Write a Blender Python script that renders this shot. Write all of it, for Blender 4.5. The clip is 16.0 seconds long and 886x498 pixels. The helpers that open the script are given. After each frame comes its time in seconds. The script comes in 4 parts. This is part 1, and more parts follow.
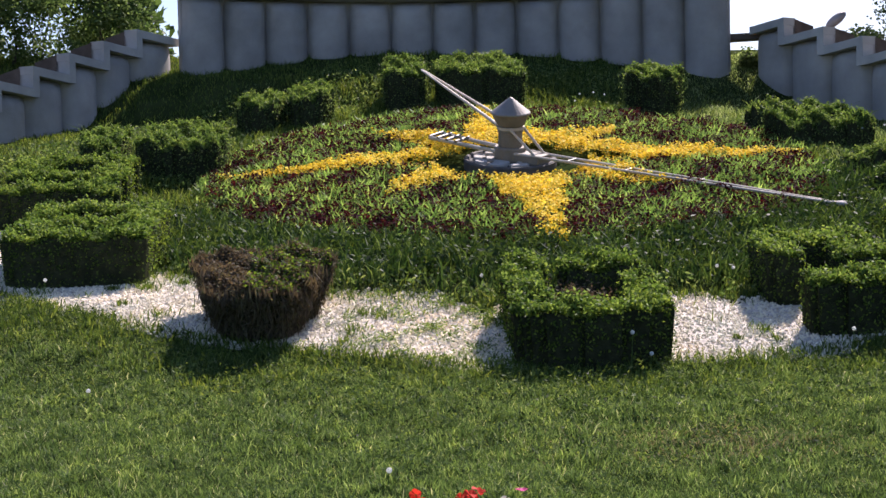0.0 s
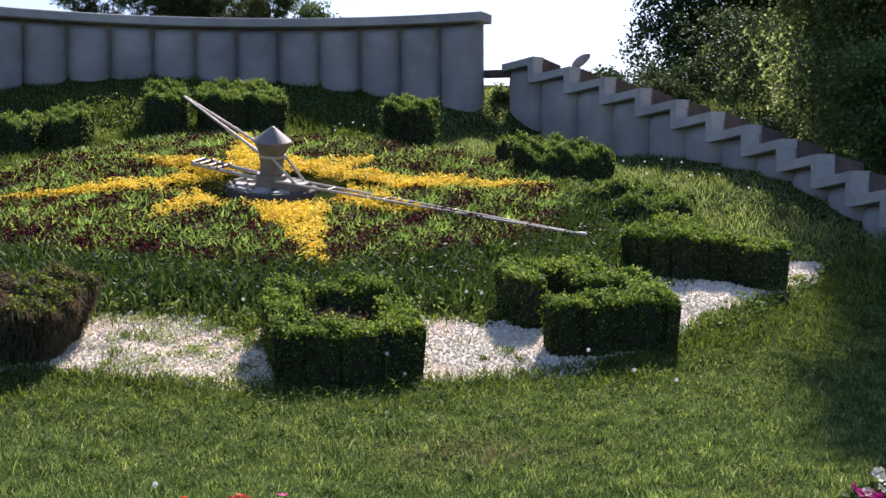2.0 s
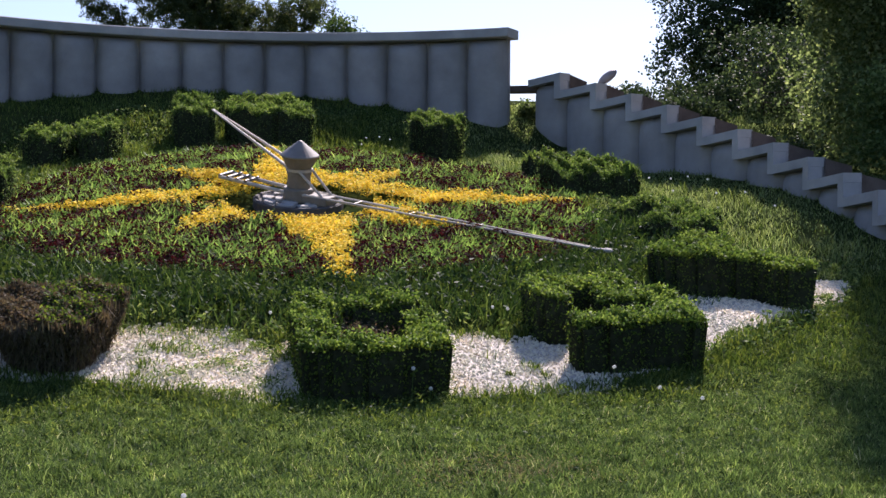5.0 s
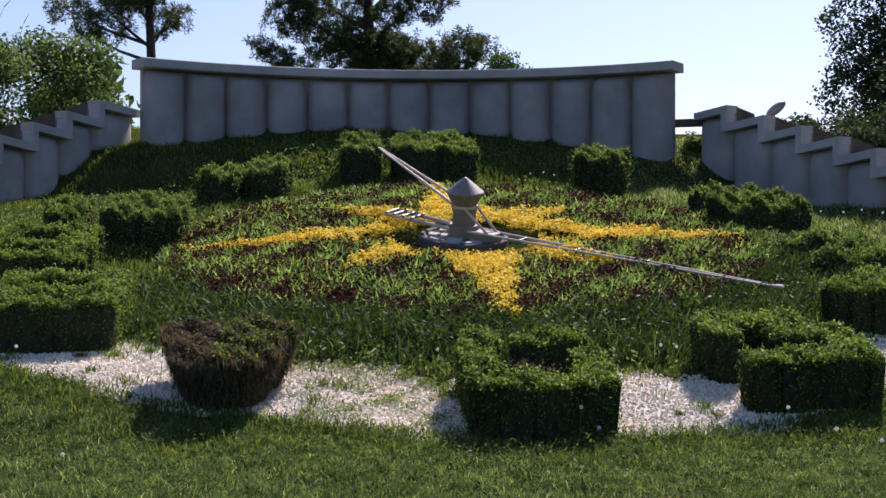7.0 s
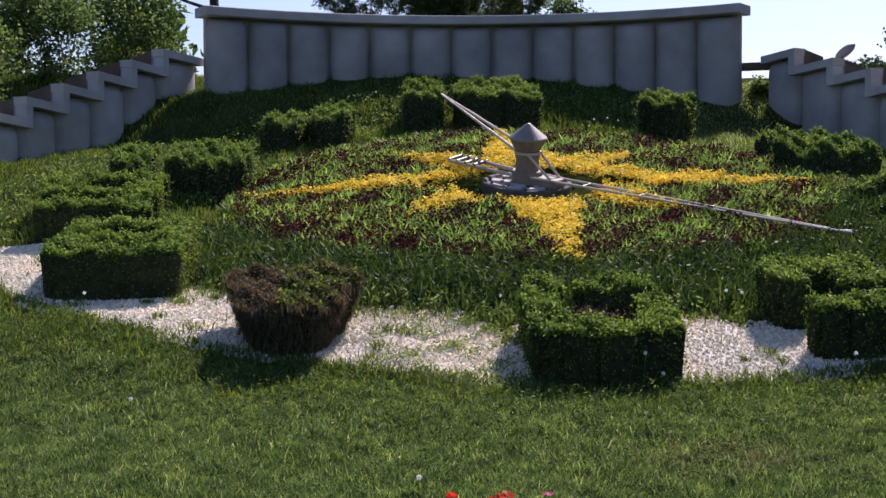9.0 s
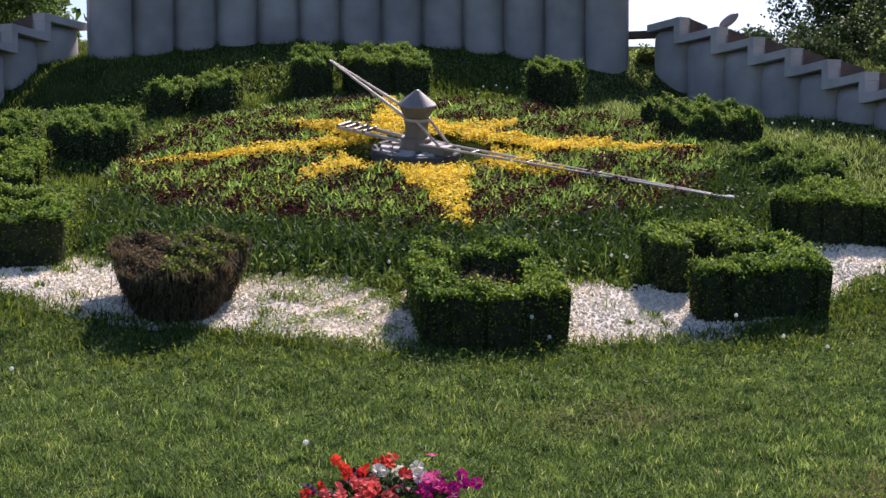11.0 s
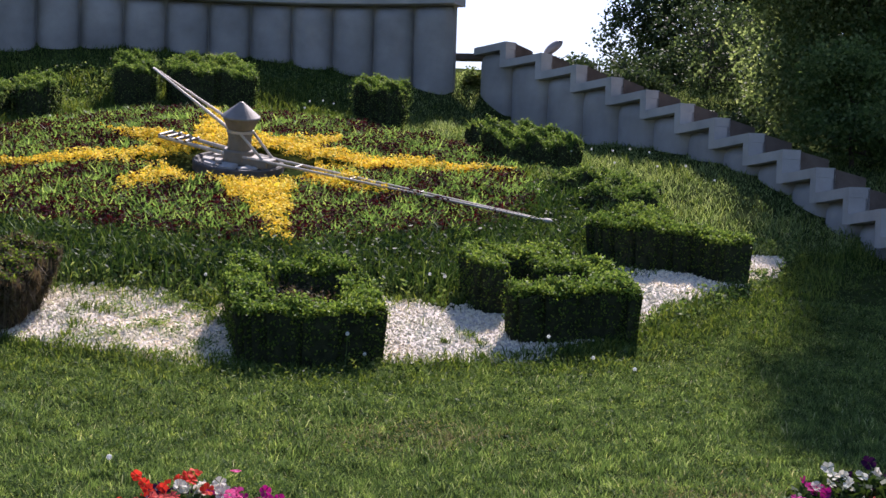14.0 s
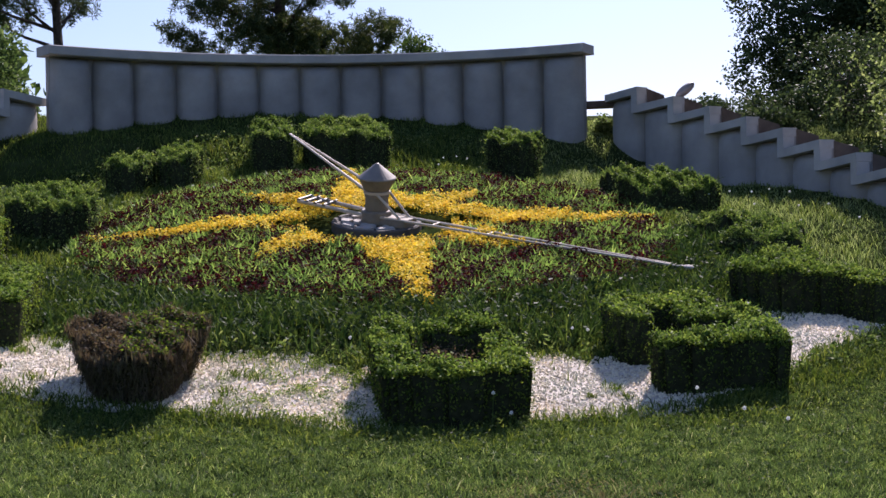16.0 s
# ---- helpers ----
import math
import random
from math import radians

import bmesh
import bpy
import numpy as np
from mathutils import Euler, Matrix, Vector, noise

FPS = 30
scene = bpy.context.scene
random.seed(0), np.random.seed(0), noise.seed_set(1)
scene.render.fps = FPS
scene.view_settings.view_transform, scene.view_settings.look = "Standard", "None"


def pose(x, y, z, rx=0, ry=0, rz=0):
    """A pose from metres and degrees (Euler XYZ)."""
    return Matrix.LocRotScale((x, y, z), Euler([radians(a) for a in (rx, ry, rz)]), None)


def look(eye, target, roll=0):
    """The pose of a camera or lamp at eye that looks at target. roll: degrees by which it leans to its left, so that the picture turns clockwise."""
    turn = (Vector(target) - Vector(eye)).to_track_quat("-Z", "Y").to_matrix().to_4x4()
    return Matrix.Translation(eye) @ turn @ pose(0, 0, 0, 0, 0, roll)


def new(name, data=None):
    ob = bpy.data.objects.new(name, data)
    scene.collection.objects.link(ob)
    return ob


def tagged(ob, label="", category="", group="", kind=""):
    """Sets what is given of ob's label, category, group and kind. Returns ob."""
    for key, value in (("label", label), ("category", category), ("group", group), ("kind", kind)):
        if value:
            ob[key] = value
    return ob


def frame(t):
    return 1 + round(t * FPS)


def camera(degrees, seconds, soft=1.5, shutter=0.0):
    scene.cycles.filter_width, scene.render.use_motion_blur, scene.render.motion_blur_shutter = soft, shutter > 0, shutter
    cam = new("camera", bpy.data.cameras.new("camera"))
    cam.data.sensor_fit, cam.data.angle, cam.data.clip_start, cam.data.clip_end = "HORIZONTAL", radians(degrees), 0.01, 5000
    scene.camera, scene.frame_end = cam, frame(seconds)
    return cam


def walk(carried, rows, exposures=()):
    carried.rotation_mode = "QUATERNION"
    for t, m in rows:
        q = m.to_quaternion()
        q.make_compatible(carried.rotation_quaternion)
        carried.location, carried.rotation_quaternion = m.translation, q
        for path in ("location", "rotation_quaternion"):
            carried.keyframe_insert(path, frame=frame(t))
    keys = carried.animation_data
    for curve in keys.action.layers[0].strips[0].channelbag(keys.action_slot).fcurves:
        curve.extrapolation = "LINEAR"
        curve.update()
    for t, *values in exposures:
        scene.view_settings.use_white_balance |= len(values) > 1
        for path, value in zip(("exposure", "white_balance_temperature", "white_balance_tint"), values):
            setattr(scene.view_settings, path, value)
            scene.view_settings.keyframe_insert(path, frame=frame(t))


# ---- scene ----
cam = camera(35.94, 16.0, soft=1.5)
# seconds, place, tilt, roll, yaw
PATH = [
    (0, 0.064, 0.511, 1.549, -2.30, 1.20, 0.24),
    (0.5, -0.028, 0.042, 1.560, -2.31, 0.80, -2.30),
    (1, -0.003, 0.026, 1.567, -2.18, 0.22, -6.71),
    (1.5, 0.015, 0.002, 1.581, -1.53, 0.18, -9.50),
    (2, 0.020, 0.011, 1.579, -1.40, 0.30, -9.82),
    (2.5, 0.043, 0.027, 1.567, -1.55, 0.10, -10.86),
    (3, 0.043, 0.030, 1.570, -1.98, -0.18, -11.85),
    (3.2, 0.043, 0.028, 1.575, -2.10, -0.24, -11.94),
    (5.3, -0.022, -0.026, 1.596, -0.67, -0.11, -7.90),
    (5.5, -0.022, -0.006, 1.612, -0.62, 0.01, -7.22),
    (6, -0.036, -0.003, 1.609, -0.27, -0.05, -5.43),
    (6.5, -0.041, -0.022, 1.621, 0.18, 0.08, -3.77),
    (7, -0.054, -0.014, 1.618, 0.59, -0.06, -2.07),
    (7.5, -0.062, -0.011, 1.617, 0.45, -0.12, -0.50),
    (8, -0.078, -0.008, 1.611, -0.13, -0.01, 0.65),
    (8.2, -0.067, 0.019, 1.609, -0.52, 0.04, 1.00),
    (10.3, -0.032, 0.002, 1.585, -2.52, 0.41, -1.77),
    (10.5, -0.024, 0.011, 1.581, -2.69, 0.38, -2.32),
    (11, -0.014, 0.005, 1.582, -2.93, 0.27, -3.92),
    (11.5, 0.002, 0.002, 1.575, -3.22, 0.27, -5.65),
    (12, 0.022, -0.009, 1.580, -3.41, 0.27, -7.44),
    (12.5, 0.044, -0.018, 1.585, -3.11, -0.17, -9.40),
    (13, 0.050, -0.021, 1.587, -2.26, -0.63, -10.41),
    (13.5, 0.055, -0.028, 1.586, -1.77, -1.36, -11.03),
    (14, 0.040, -0.002, 1.584, -2.14, -1.75, -11.14),
    (14.5, 0.032, -0.018, 1.599, -2.35, -0.94, -10.38),
    (15, 0.031, 0.012, 1.610, -2.27, 0.02, -9.28),
    (15.5, 0.017, 0.005, 1.636, -1.31, 0.88, -7.44),
    (16, 0.012, 0.002, 1.658, -0.19, 0.99, -5.47),
]
walk(cam, [(t, pose(x, y, z, 90 + p, r, w)) for t, x, y, z, p, r, w in PATH],
     [(0, 1.05, 5900, 27), (3.2, 1.08, 5800, 27), (5.3, 0.87, 5750, 28), (7.0, 0.69, 5750, 30), (8.2, 0.63, 5750, 30), (10.3, 0.85, 5850, 28), (15.0, 0.97, 5750, 27), (16.0, 0.75, 5750, 30)])

# ---- light ----
SUN_AZ, SUN_EL = radians(24), radians(45)          # from +y towards +x, and above the horizon
world = bpy.data.worlds.new("sky_world")
scene.world = world
world.use_nodes = True
wn, wl = world.node_tree.nodes, world.node_tree.links
sky = wn.new("ShaderNodeTexSky")
sky.sky_type = "NISHITA"
sky.sun_disc = False
sky.sun_elevation, sky.sun_rotation = SUN_EL, SUN_AZ
sky.air_density, sky.dust_density, sky.ozone_density = 1.1, 1.1, 3.0
wl.new(sky.outputs[0], wn["Background"].inputs[0])
wn["Background"].inputs[1].default_value = 0.076
sun = new("sun", bpy.data.lights.new("sun", "SUN"))
sun.data.energy, sun.data.angle, sun.data.color = 5.0, radians(0.6), (1.0, 0.90, 0.74)
toward = Vector((math.sin(SUN_AZ) * math.cos(SUN_EL), math.cos(SUN_AZ) * math.cos(SUN_EL), math.sin(SUN_EL)))
sun.matrix_world = look(toward * 60, (0, 0, 0))

# ---- materials ----


def shader(name, rough=0.8, metal=0.0):
    m = bpy.data.materials.new(name)
    m.use_nodes = True
    b = m.node_tree.nodes["Principled BSDF"]
    b.inputs["Roughness"].default_value = rough
    b.inputs["Metallic"].default_value = metal
    return m, m.node_tree.nodes, m.node_tree.links, b


def ramp(n, stops):
    r = n.new("ShaderNodeValToRGB")
    els = r.color_ramp.elements
    while len(els) < len(stops):
        els.new(0.5)
    for e, (p, c) in zip(els, stops):
        e.position, e.color = p, (*c, 1)
    return r


def tex_noise(n, l, scale, detail=4, rough=0.6):
    co = n.new("ShaderNodeNewGeometry")
    t = n.new("ShaderNodeTexNoise")
    t.inputs["Scale"].default_value, t.inputs["Detail"].default_value = scale, detail
    t.inputs["Roughness"].default_value = rough
    l.new(co.outputs["Position"], t.inputs["Vector"])
    return t


def leaf_mat(name, stops, rough=0.45, through_light=0.4, patch=None, tint=(1.25, 1.15, 0.5), gloss=0.06, patch_scale=1.1):
    """Thin leaves: colour varies from leaf to leaf and over patches, and light shines through them."""
    m, n, l, b = shader(name, max(rough, 0.55))
    b.inputs["Specular IOR Level"].default_value = gloss
    geo = n.new("ShaderNodeNewGeometry")
    r = ramp(n, stops)
    l.new(geo.outputs["Random Per Island"], r.inputs[0])
    col = r.outputs[0]
    t = tex_noise(n, l, patch_scale, 4)
    mix = n.new("ShaderNodeMix")
    mix.data_type, mix.blend_type = "RGBA", "MULTIPLY"
    mix.inputs[0].default_value = 1.0
    r2 = ramp(n, patch or [(0.3, (0.72, 0.78, 0.7)), (0.7, (1.25, 1.15, 1.0))])
    l.new(t.outputs[0], r2.inputs[0])
    l.new(col, mix.inputs[6])
    l.new(r2.outputs[0], mix.inputs[7])
    col = mix.outputs[2]
    l.new(col, b.inputs["Base Color"])
    tr = n.new("ShaderNodeBsdfTranslucent")
    tm = n.new("ShaderNodeMix")
    tm.data_type, tm.blend_type = "RGBA", "MULTIPLY"
    tm.inputs[0].default_value = 1.0
    tm.inputs[7].default_value = (*tint, 1)
    l.new(col, tm.inputs[6])
    l.new(tm.outputs[2], tr.inputs[0])
    ms = n.new("ShaderNodeMixShader")
    ms.inputs[0].default_value = through_light
    l.new(b.outputs[0], ms.inputs[1])
    l.new(tr.outputs[0], ms.inputs[2])
    l.new(ms.outputs[0], n["Material Output"].inputs[0])
    return m


def surface_mat(name, stops, scale, rough=0.85, bump=0.4, fine=60.0, metal=0.0, dist=0.02, wide=0.8, gloss=0.35):
    """Mottled hard surface: broad stains, fine grain and relief."""
    m, n, l, b = shader(name, rough, metal)
    b.inputs["Specular IOR Level"].default_value = gloss
    t = tex_noise(n, l, scale, 6)
    r = ramp(n, stops)
    l.new(t.outputs[0], r.inputs[0])
    w = tex_noise(n, l, wide, 3)
    r2 = ramp(n, [(0.3, (0.8, 0.8, 0.8)), (0.7, (1.15, 1.13, 1.1))])
    l.new(w.outputs[0], r2.inputs[0])
    mix = n.new("ShaderNodeMix")
    mix.data_type, mix.blend_type = "RGBA", "MULTIPLY"
    mix.inputs[0].default_value = 1.0
    l.new(r.outputs[0], mix.inputs[6])
    l.new(r2.outputs[0], mix.inputs[7])
    l.new(mix.outputs[2], b.inputs["Base Color"])
    f = tex_noise(n, l, fine, 5)
    bp = n.new("ShaderNodeBump")
    bp.inputs["Strength"].default_value, bp.inputs["Distance"].default_value = bump, dist
    l.new(f.outputs[0], bp.inputs["Height"])
    l.new(bp.outputs[0], b.inputs["Normal"])
    return m


M_SOIL = surface_mat("soil", [(0.35, (0.022, 0.034, 0.010)), (0.65, (0.05, 0.066, 0.022))], 3.0, 1.0, 0.9, 40, gloss=0.0)
M_GRAVELBED = surface_mat("gravel_bed", [(0.35, (0.50, 0.45, 0.38)), (0.65, (0.80, 0.73, 0.63))], 40, 0.9, 1.0, 70)
M_CONCRETE = surface_mat("painted_concrete", [(0.3, (0.26, 0.25, 0.235)), (0.7, (0.36, 0.348, 0.33))], 2.2, 0.85, 0.35, 45)
M_COPING = surface_mat("coping_concrete", [(0.3, (0.35, 0.338, 0.32)), (0.7, (0.46, 0.445, 0.42))], 3.0, 0.8, 0.3, 50)
M_BROWN = surface_mat("raw_render", [(0.3, (0.085, 0.064, 0.05)), (0.7, (0.16, 0.125, 0.10))], 3.5, 0.9, 0.5, 35)
M_STEEL = surface_mat("weathered_steel", [(0.3, (0.40, 0.355, 0.285)), (0.7, (0.54, 0.485, 0.40))], 6, 0.5, 0.08, 90, metal=0.08, gloss=0.35)
M_HUB = surface_mat("hub_paint", [(0.3, (0.15, 0.13, 0.10)), (0.7, (0.23, 0.205, 0.162))], 7, 0.55, 0.1, 60, metal=0.05)
M_ROOF = surface_mat("hub_zinc", [(0.3, (0.18, 0.163, 0.14)), (0.7, (0.26, 0.24, 0.21))], 6, 0.5, 0.1, 60, metal=0.2)
M_FLAG = surface_mat("flagstone", [(0.3, (0.28, 0.27, 0.25)), (0.7, (0.46, 0.44, 0.40))], 5, 0.8, 0.5, 40)
M_BARK = surface_mat("bark", [(0.35, (0.035, 0.026, 0.02)), (0.65, (0.10, 0.075, 0.055))], 8, 0.95, 1.0, 30, dist=0.04)
M_POT = surface_mat("pot_concrete", [(0.3, (0.15, 0.155, 0.16)), (0.7, (0.24, 0.24, 0.24))], 6, 0.85, 0.4, 55)
M_WHITE = leaf_mat("seed_down", [(0.0, (0.80, 0.80, 0.76)), (1.0, (0.88, 0.88, 0.84))], 0.9, 0.6, tint=(1, 1, 1), patch=[(0.3, (0.92, 0.92, 0.92)), (0.7, (1, 1, 1))])
M_LAMP = surface_mat("lamp_shell", [(0.3, (0.24, 0.21, 0.20)), (0.7, (0.34, 0.30, 0.29))], 6, 0.5, 0.1, 60)

M_LAWN = leaf_mat("lawn_blades", [(0.0, (0.04, 0.068, 0.022)), (0.45, (0.108, 0.178, 0.054)), (0.8, (0.19, 0.275, 0.09)), (0.96, (0.30, 0.38, 0.15)), (1.0, (0.55, 0.55, 0.38))], 0.5, 0.5, tint=(1.15, 1.12, 0.75), patch=[(0.34, (0.45, 0.5, 0.45)), (0.5, (0.9, 0.92, 0.9)), (0.68, (1.5, 1.4, 1.1))], patch_scale=6.0, gloss=0.15)
M_EDGEWEED = leaf_mat("edge_weed_leaves", [(0.0, (0.022, 0.042, 0.015)), (0.6, (0.06, 0.10, 0.032)), (1.0, (0.17, 0.23, 0.08))], 0.5, 0.42, gloss=0.05)
M_DRY = leaf_mat("dry_blades", [(0.0, (0.20, 0.19, 0.09)), (1.0, (0.46, 0.40, 0.26))], 0.6, 0.3, tint=(1, 0.95, 0.7))
M_WILD = leaf_mat("wild_grass", [(0.0, (0.034, 0.068, 0.020)), (0.5, (0.09, 0.15, 0.038)), (1.0, (0.21, 0.27, 0.08))], 0.4, 0.42)
# sunlight on hedge tops put into a lighter leaf colour; also colours gravel weeds
M_SHOOT = leaf_mat("sunlit_shoots_and_weeds", [(0.0, (0.07, 0.13, 0.03)), (0.5, (0.13, 0.205, 0.05)), (1.0, (0.26, 0.34, 0.11))], 0.45, 0.45, tint=(1.08, 1.1, 0.65))
# wild grass in a paler colour that carries the sunlight on the slope
M_SUNLIT_GRASS = leaf_mat("sunlit_slope_grass", [(0.0, (0.12, 0.165, 0.07)), (0.5, (0.24, 0.31, 0.135)), (1.0, (0.42, 0.47, 0.25))], 0.45, 0.5, tint=(1.05, 1.1, 0.7))
M_WEED = leaf_mat("weed_leaves", [(0.0, (0.04, 0.075, 0.028)), (0.6, (0.11, 0.175, 0.062)), (1.0, (0.25, 0.31, 0.13))], 0.4, 0.48, tint=(1.1, 1.1, 0.7))
# border greens darkened for the shade below the bed; leaves also fill the pots
M_BORDER = leaf_mat("border_leaves", [(0.0, (0.016, 0.036, 0.014)), (0.6, (0.04, 0.075, 0.026)), (1.0, (0.08, 0.125, 0.045))], 0.5, 0.3)
M_BORDERGRASS = leaf_mat("border_grass", [(0.0, (0.02, 0.05, 0.02)), (0.7, (0.05, 0.10, 0.035)), (1.0, (0.16, 0.24, 0.085))], 0.4, 0.3, gloss=0.05)
M_EDGE = surface_mat("dark_edging", [(0.3, (0.05, 0.048, 0.045)), (0.7, (0.10, 0.095, 0.088))], 6, 0.8, 0.4, 40)
M_CLOVER = leaf_mat("clover", [(0.0, (0.04, 0.08, 0.03)), (0.8, (0.10, 0.16, 0.06)), (1.0, (0.22, 0.28, 0.13))], 0.7, 0.45, gloss=0.02)
M_BOX = leaf_mat("box_leaves", [(0.0, (0.045, 0.085, 0.018)), (0.5, (0.09, 0.155, 0.032)), (1.0, (0.20, 0.28, 0.065))], 0.38, 0.5)
# hedge core: shade between the leaves is put into its dark colour
M_CORE = surface_mat("shaded_hedge_inside", [(0.35, (0.024, 0.028, 0.016)), (0.65, (0.05, 0.058, 0.03))], 14, 1.0, 1.0, 45, gloss=0.0)
M_DEAD = leaf_mat("dead_box_leaves", [(0.0, (0.07, 0.058, 0.045)), (0.7, (0.155, 0.13, 0.098)), (1.0, (0.15, 0.15, 0.08))], 0.7, 0.35, tint=(1, 0.85, 0.6))
M_REEDY = leaf_mat("reedy_blades", [(0.0, (0.09, 0.18, 0.055)), (0.6, (0.185, 0.31, 0.10)), (1.0, (0.34, 0.46, 0.18))], 0.4, 0.58, tint=(1.12, 1.1, 0.6), gloss=0.3)
M_RED = leaf_mat("red_leaves", [(0.0, (0.022, 0.008, 0.010)), (0.6, (0.042, 0.012, 0.015)), (1.0, (0.075, 0.02, 0.022))], 0.7, 0.32, tint=(1.3, 0.6, 0.65), gloss=0.02)
M_YELLOW = leaf_mat("yellow_petals", [(0.0, (0.75, 0.51, 0.018)), (0.6, (0.86, 0.67, 0.04)), (1.0, (0.90, 0.79, 0.13))], 0.6, 0.35, patch=[(0.3, (0.9, 0.88, 0.8)), (0.7, (1.05, 1.05, 1.0))], tint=(1.1, 1.05, 0.8))
M_PINE = leaf_mat("pine_needles", [(0.0, (0.035, 0.06, 0.035)), (0.7, (0.075, 0.11, 0.06)), (1.0, (0.15, 0.18, 0.09))], 0.5, 0.35)
M_LEAF = leaf_mat("tree_leaves", [(0.0, (0.06, 0.10, 0.038)), (0.6, (0.12, 0.18, 0.066)), (1.0, (0.24, 0.30, 0.13))], 0.42, 0.5, tint=(1.0, 1.06, 0.72))
M_DARKLEAF = leaf_mat("dark_tree_leaves", [(0.0, (0.028, 0.046, 0.025)), (0.6, (0.055, 0.085, 0.042)), (1.0, (0.12, 0.16, 0.08))], 0.42, 0.27, tint=(1.0, 1.06, 0.72))
M_FIG = leaf_mat("broad_leaves", [(0.0, (0.035, 0.065, 0.022)), (0.7, (0.085, 0.14, 0.042)), (1.0, (0.22, 0.29, 0.1))], 0.35, 0.4, tint=(1.0, 1.06, 0.72))
M_BIRCH = leaf_mat("birch_leaves", [(0.0, (0.07, 0.10, 0.04)), (0.6, (0.16, 0.21, 0.09)), (1.0, (0.38, 0.42, 0.22))], 0.42, 0.62, tint=(1.0, 1.06, 0.72))
M_STONE = leaf_mat("white_stone", [(0.0, (0.55, 0.48, 0.39)), (0.3, (0.84, 0.77, 0.66)), (1.0, (0.92, 0.87, 0.77))], 0.75, 0.0)
PETALS = {k: leaf_mat(k + "_petals", [(0.0, tuple(v * 0.7 for v in c)), (1.0, c)], 0.5, 0.35, tint=(1.1, 1, 1)) for k, c in {
    "scarlet": (0.80, 0.06, 0.035), "coral": (0.85, 0.16, 0.15), "magenta": (0.50, 0.02, 0.26), "pink": (0.80, 0.14, 0.42),
    "purple": (0.045, 0.010, 0.06), "white": (0.82, 0.82, 0.76)}.items()}

# ---- shape helpers ----
CX, CY, CZ, AX = 0.80, 16.09, 1.95, radians(4.0)       # the clock's centre on the slope, and the turn of its axis
CA, SA = math.cos(AX), math.sin(AX)
rng = np.random.default_rng(7)


def out(l, u):
    """From the clock's own plan (l to its right, u uphill) to world x, y."""
    return CX + l * CA - u * SA, CY + l * SA + u * CA


def inn(x, y):
    dx, dy = x - CX, y - CY
    return dx * CA + dy * SA, -dx * SA + dy * CA


def step01(a, b, v):
    t = np.clip((v - a) / (b - a), 0, 1)
    return t * t * (3 - 2 * t)


def gz(x, y):
    """Height of the ground: lawn, mound and the terrace behind the wall."""
    x, y = np.asarray(x, float), np.asarray(y, float)
    l, u = inn(x, y)
    r = np.hypot(l, u)
    z = np.where(u > -6.4, CZ + 0.25 * u, np.maximum(0.35 + 0.085 * (u + 6.4), 0.0))
    side = np.where(l < 0, 0.026 * np.minimum(l * l, 10), 0.008 * np.minimum(l * l, 30))
    drop = (side + 0.0135 * np.maximum(u, 0) ** 2) * step01(-5.5, -2.0, u) * (1 - step01(4.3, 5.7, u))
    z = z - drop + 0.34 * step01(4.6, 6.4, l) * np.exp(-(u / 3.5) ** 2) + 0.16 * step01(5.6, 7.0, u) * (1 - 0.6 * step01(2.0, 4.0, np.abs(l)))
    z = z - 0.10 * np.exp(-(r / 3.9) ** 6)
    z = np.minimum(z, 3.92)
    return z + 0.018 * np.sin(2.1 * x + 0.7 * y) * np.sin(1.7 * y - 0.9 * x) + 0.010 * np.sin(5.3 * x) * np.sin(4.7 * y + 1.3)


def np_mesh(name, verts, faces, mat, smooth=False):
    """A mesh from arrays; faces all have the same number of corners."""
    me = bpy.data.meshes.new(name)
    verts, faces = np.ascontiguousarray(verts, np.float32), np.ascontiguousarray(faces, np.int32)
    k = faces.shape[1]
    me.vertices.add(len(verts))
    me.vertices.foreach_set("co", verts.ravel())
    me.loops.add(faces.size)
    me.loops.foreach_set("vertex_index", faces.ravel())
    me.polygons.add(len(faces))
    me.polygons.foreach_set("loop_start", np.arange(0, faces.size, k, dtype=np.int32))
    me.polygons.foreach_set("use_smooth", np.full(len(faces), smooth))
    me.materials.append(mat)
    me.update(calc_edges=True)
    me.validate()
    return me


def np_part(name, verts, faces, mat, parent=None, label="", smooth=False):
    ob = new(name, np_mesh(name, verts, faces, mat, smooth))
    if parent:
        ob.parent = parent
    return tagged(ob, label)


def part(name, bm, mat, parent=None, label="", smooth=False):
    me = bpy.data.meshes.new(name)
    bm.to_mesh(me)
    bm.free()
    me.materials.append(mat)
    if smooth:
        me.polygons.foreach_set("use_smooth", np.full(len(me.polygons), True))
    ob = new(name, me)
    if parent:
        ob.parent = parent
    return tagged(ob, label)


def unit(v):
    return v / np.maximum(np.linalg.norm(v, axis=-1, keepdims=True), 1e-9)


def cards(P, N, length, width, along=None):
    """Leaf-shaped quads at P with normals N."""
    n = len(P)
    length, width = np.broadcast_to(length, (n,))[:, None], np.broadcast_to(width, (n,))[:, None]
    N = unit(N)
    A = rng.normal(size=(n, 3)) if along is None else along
    A = unit(A - N * np.sum(A * N, 1, keepdims=True))
    B = np.cross(N, A)
    V = np.stack([P - A * length / 2, P + B * width / 2 + A * length * 0.1, P + A * length / 2, P - B * width / 2 + A * length * 0.1], 1).reshape(-1, 3)
    return V, np.arange(4 * n).reshape(n, 4)


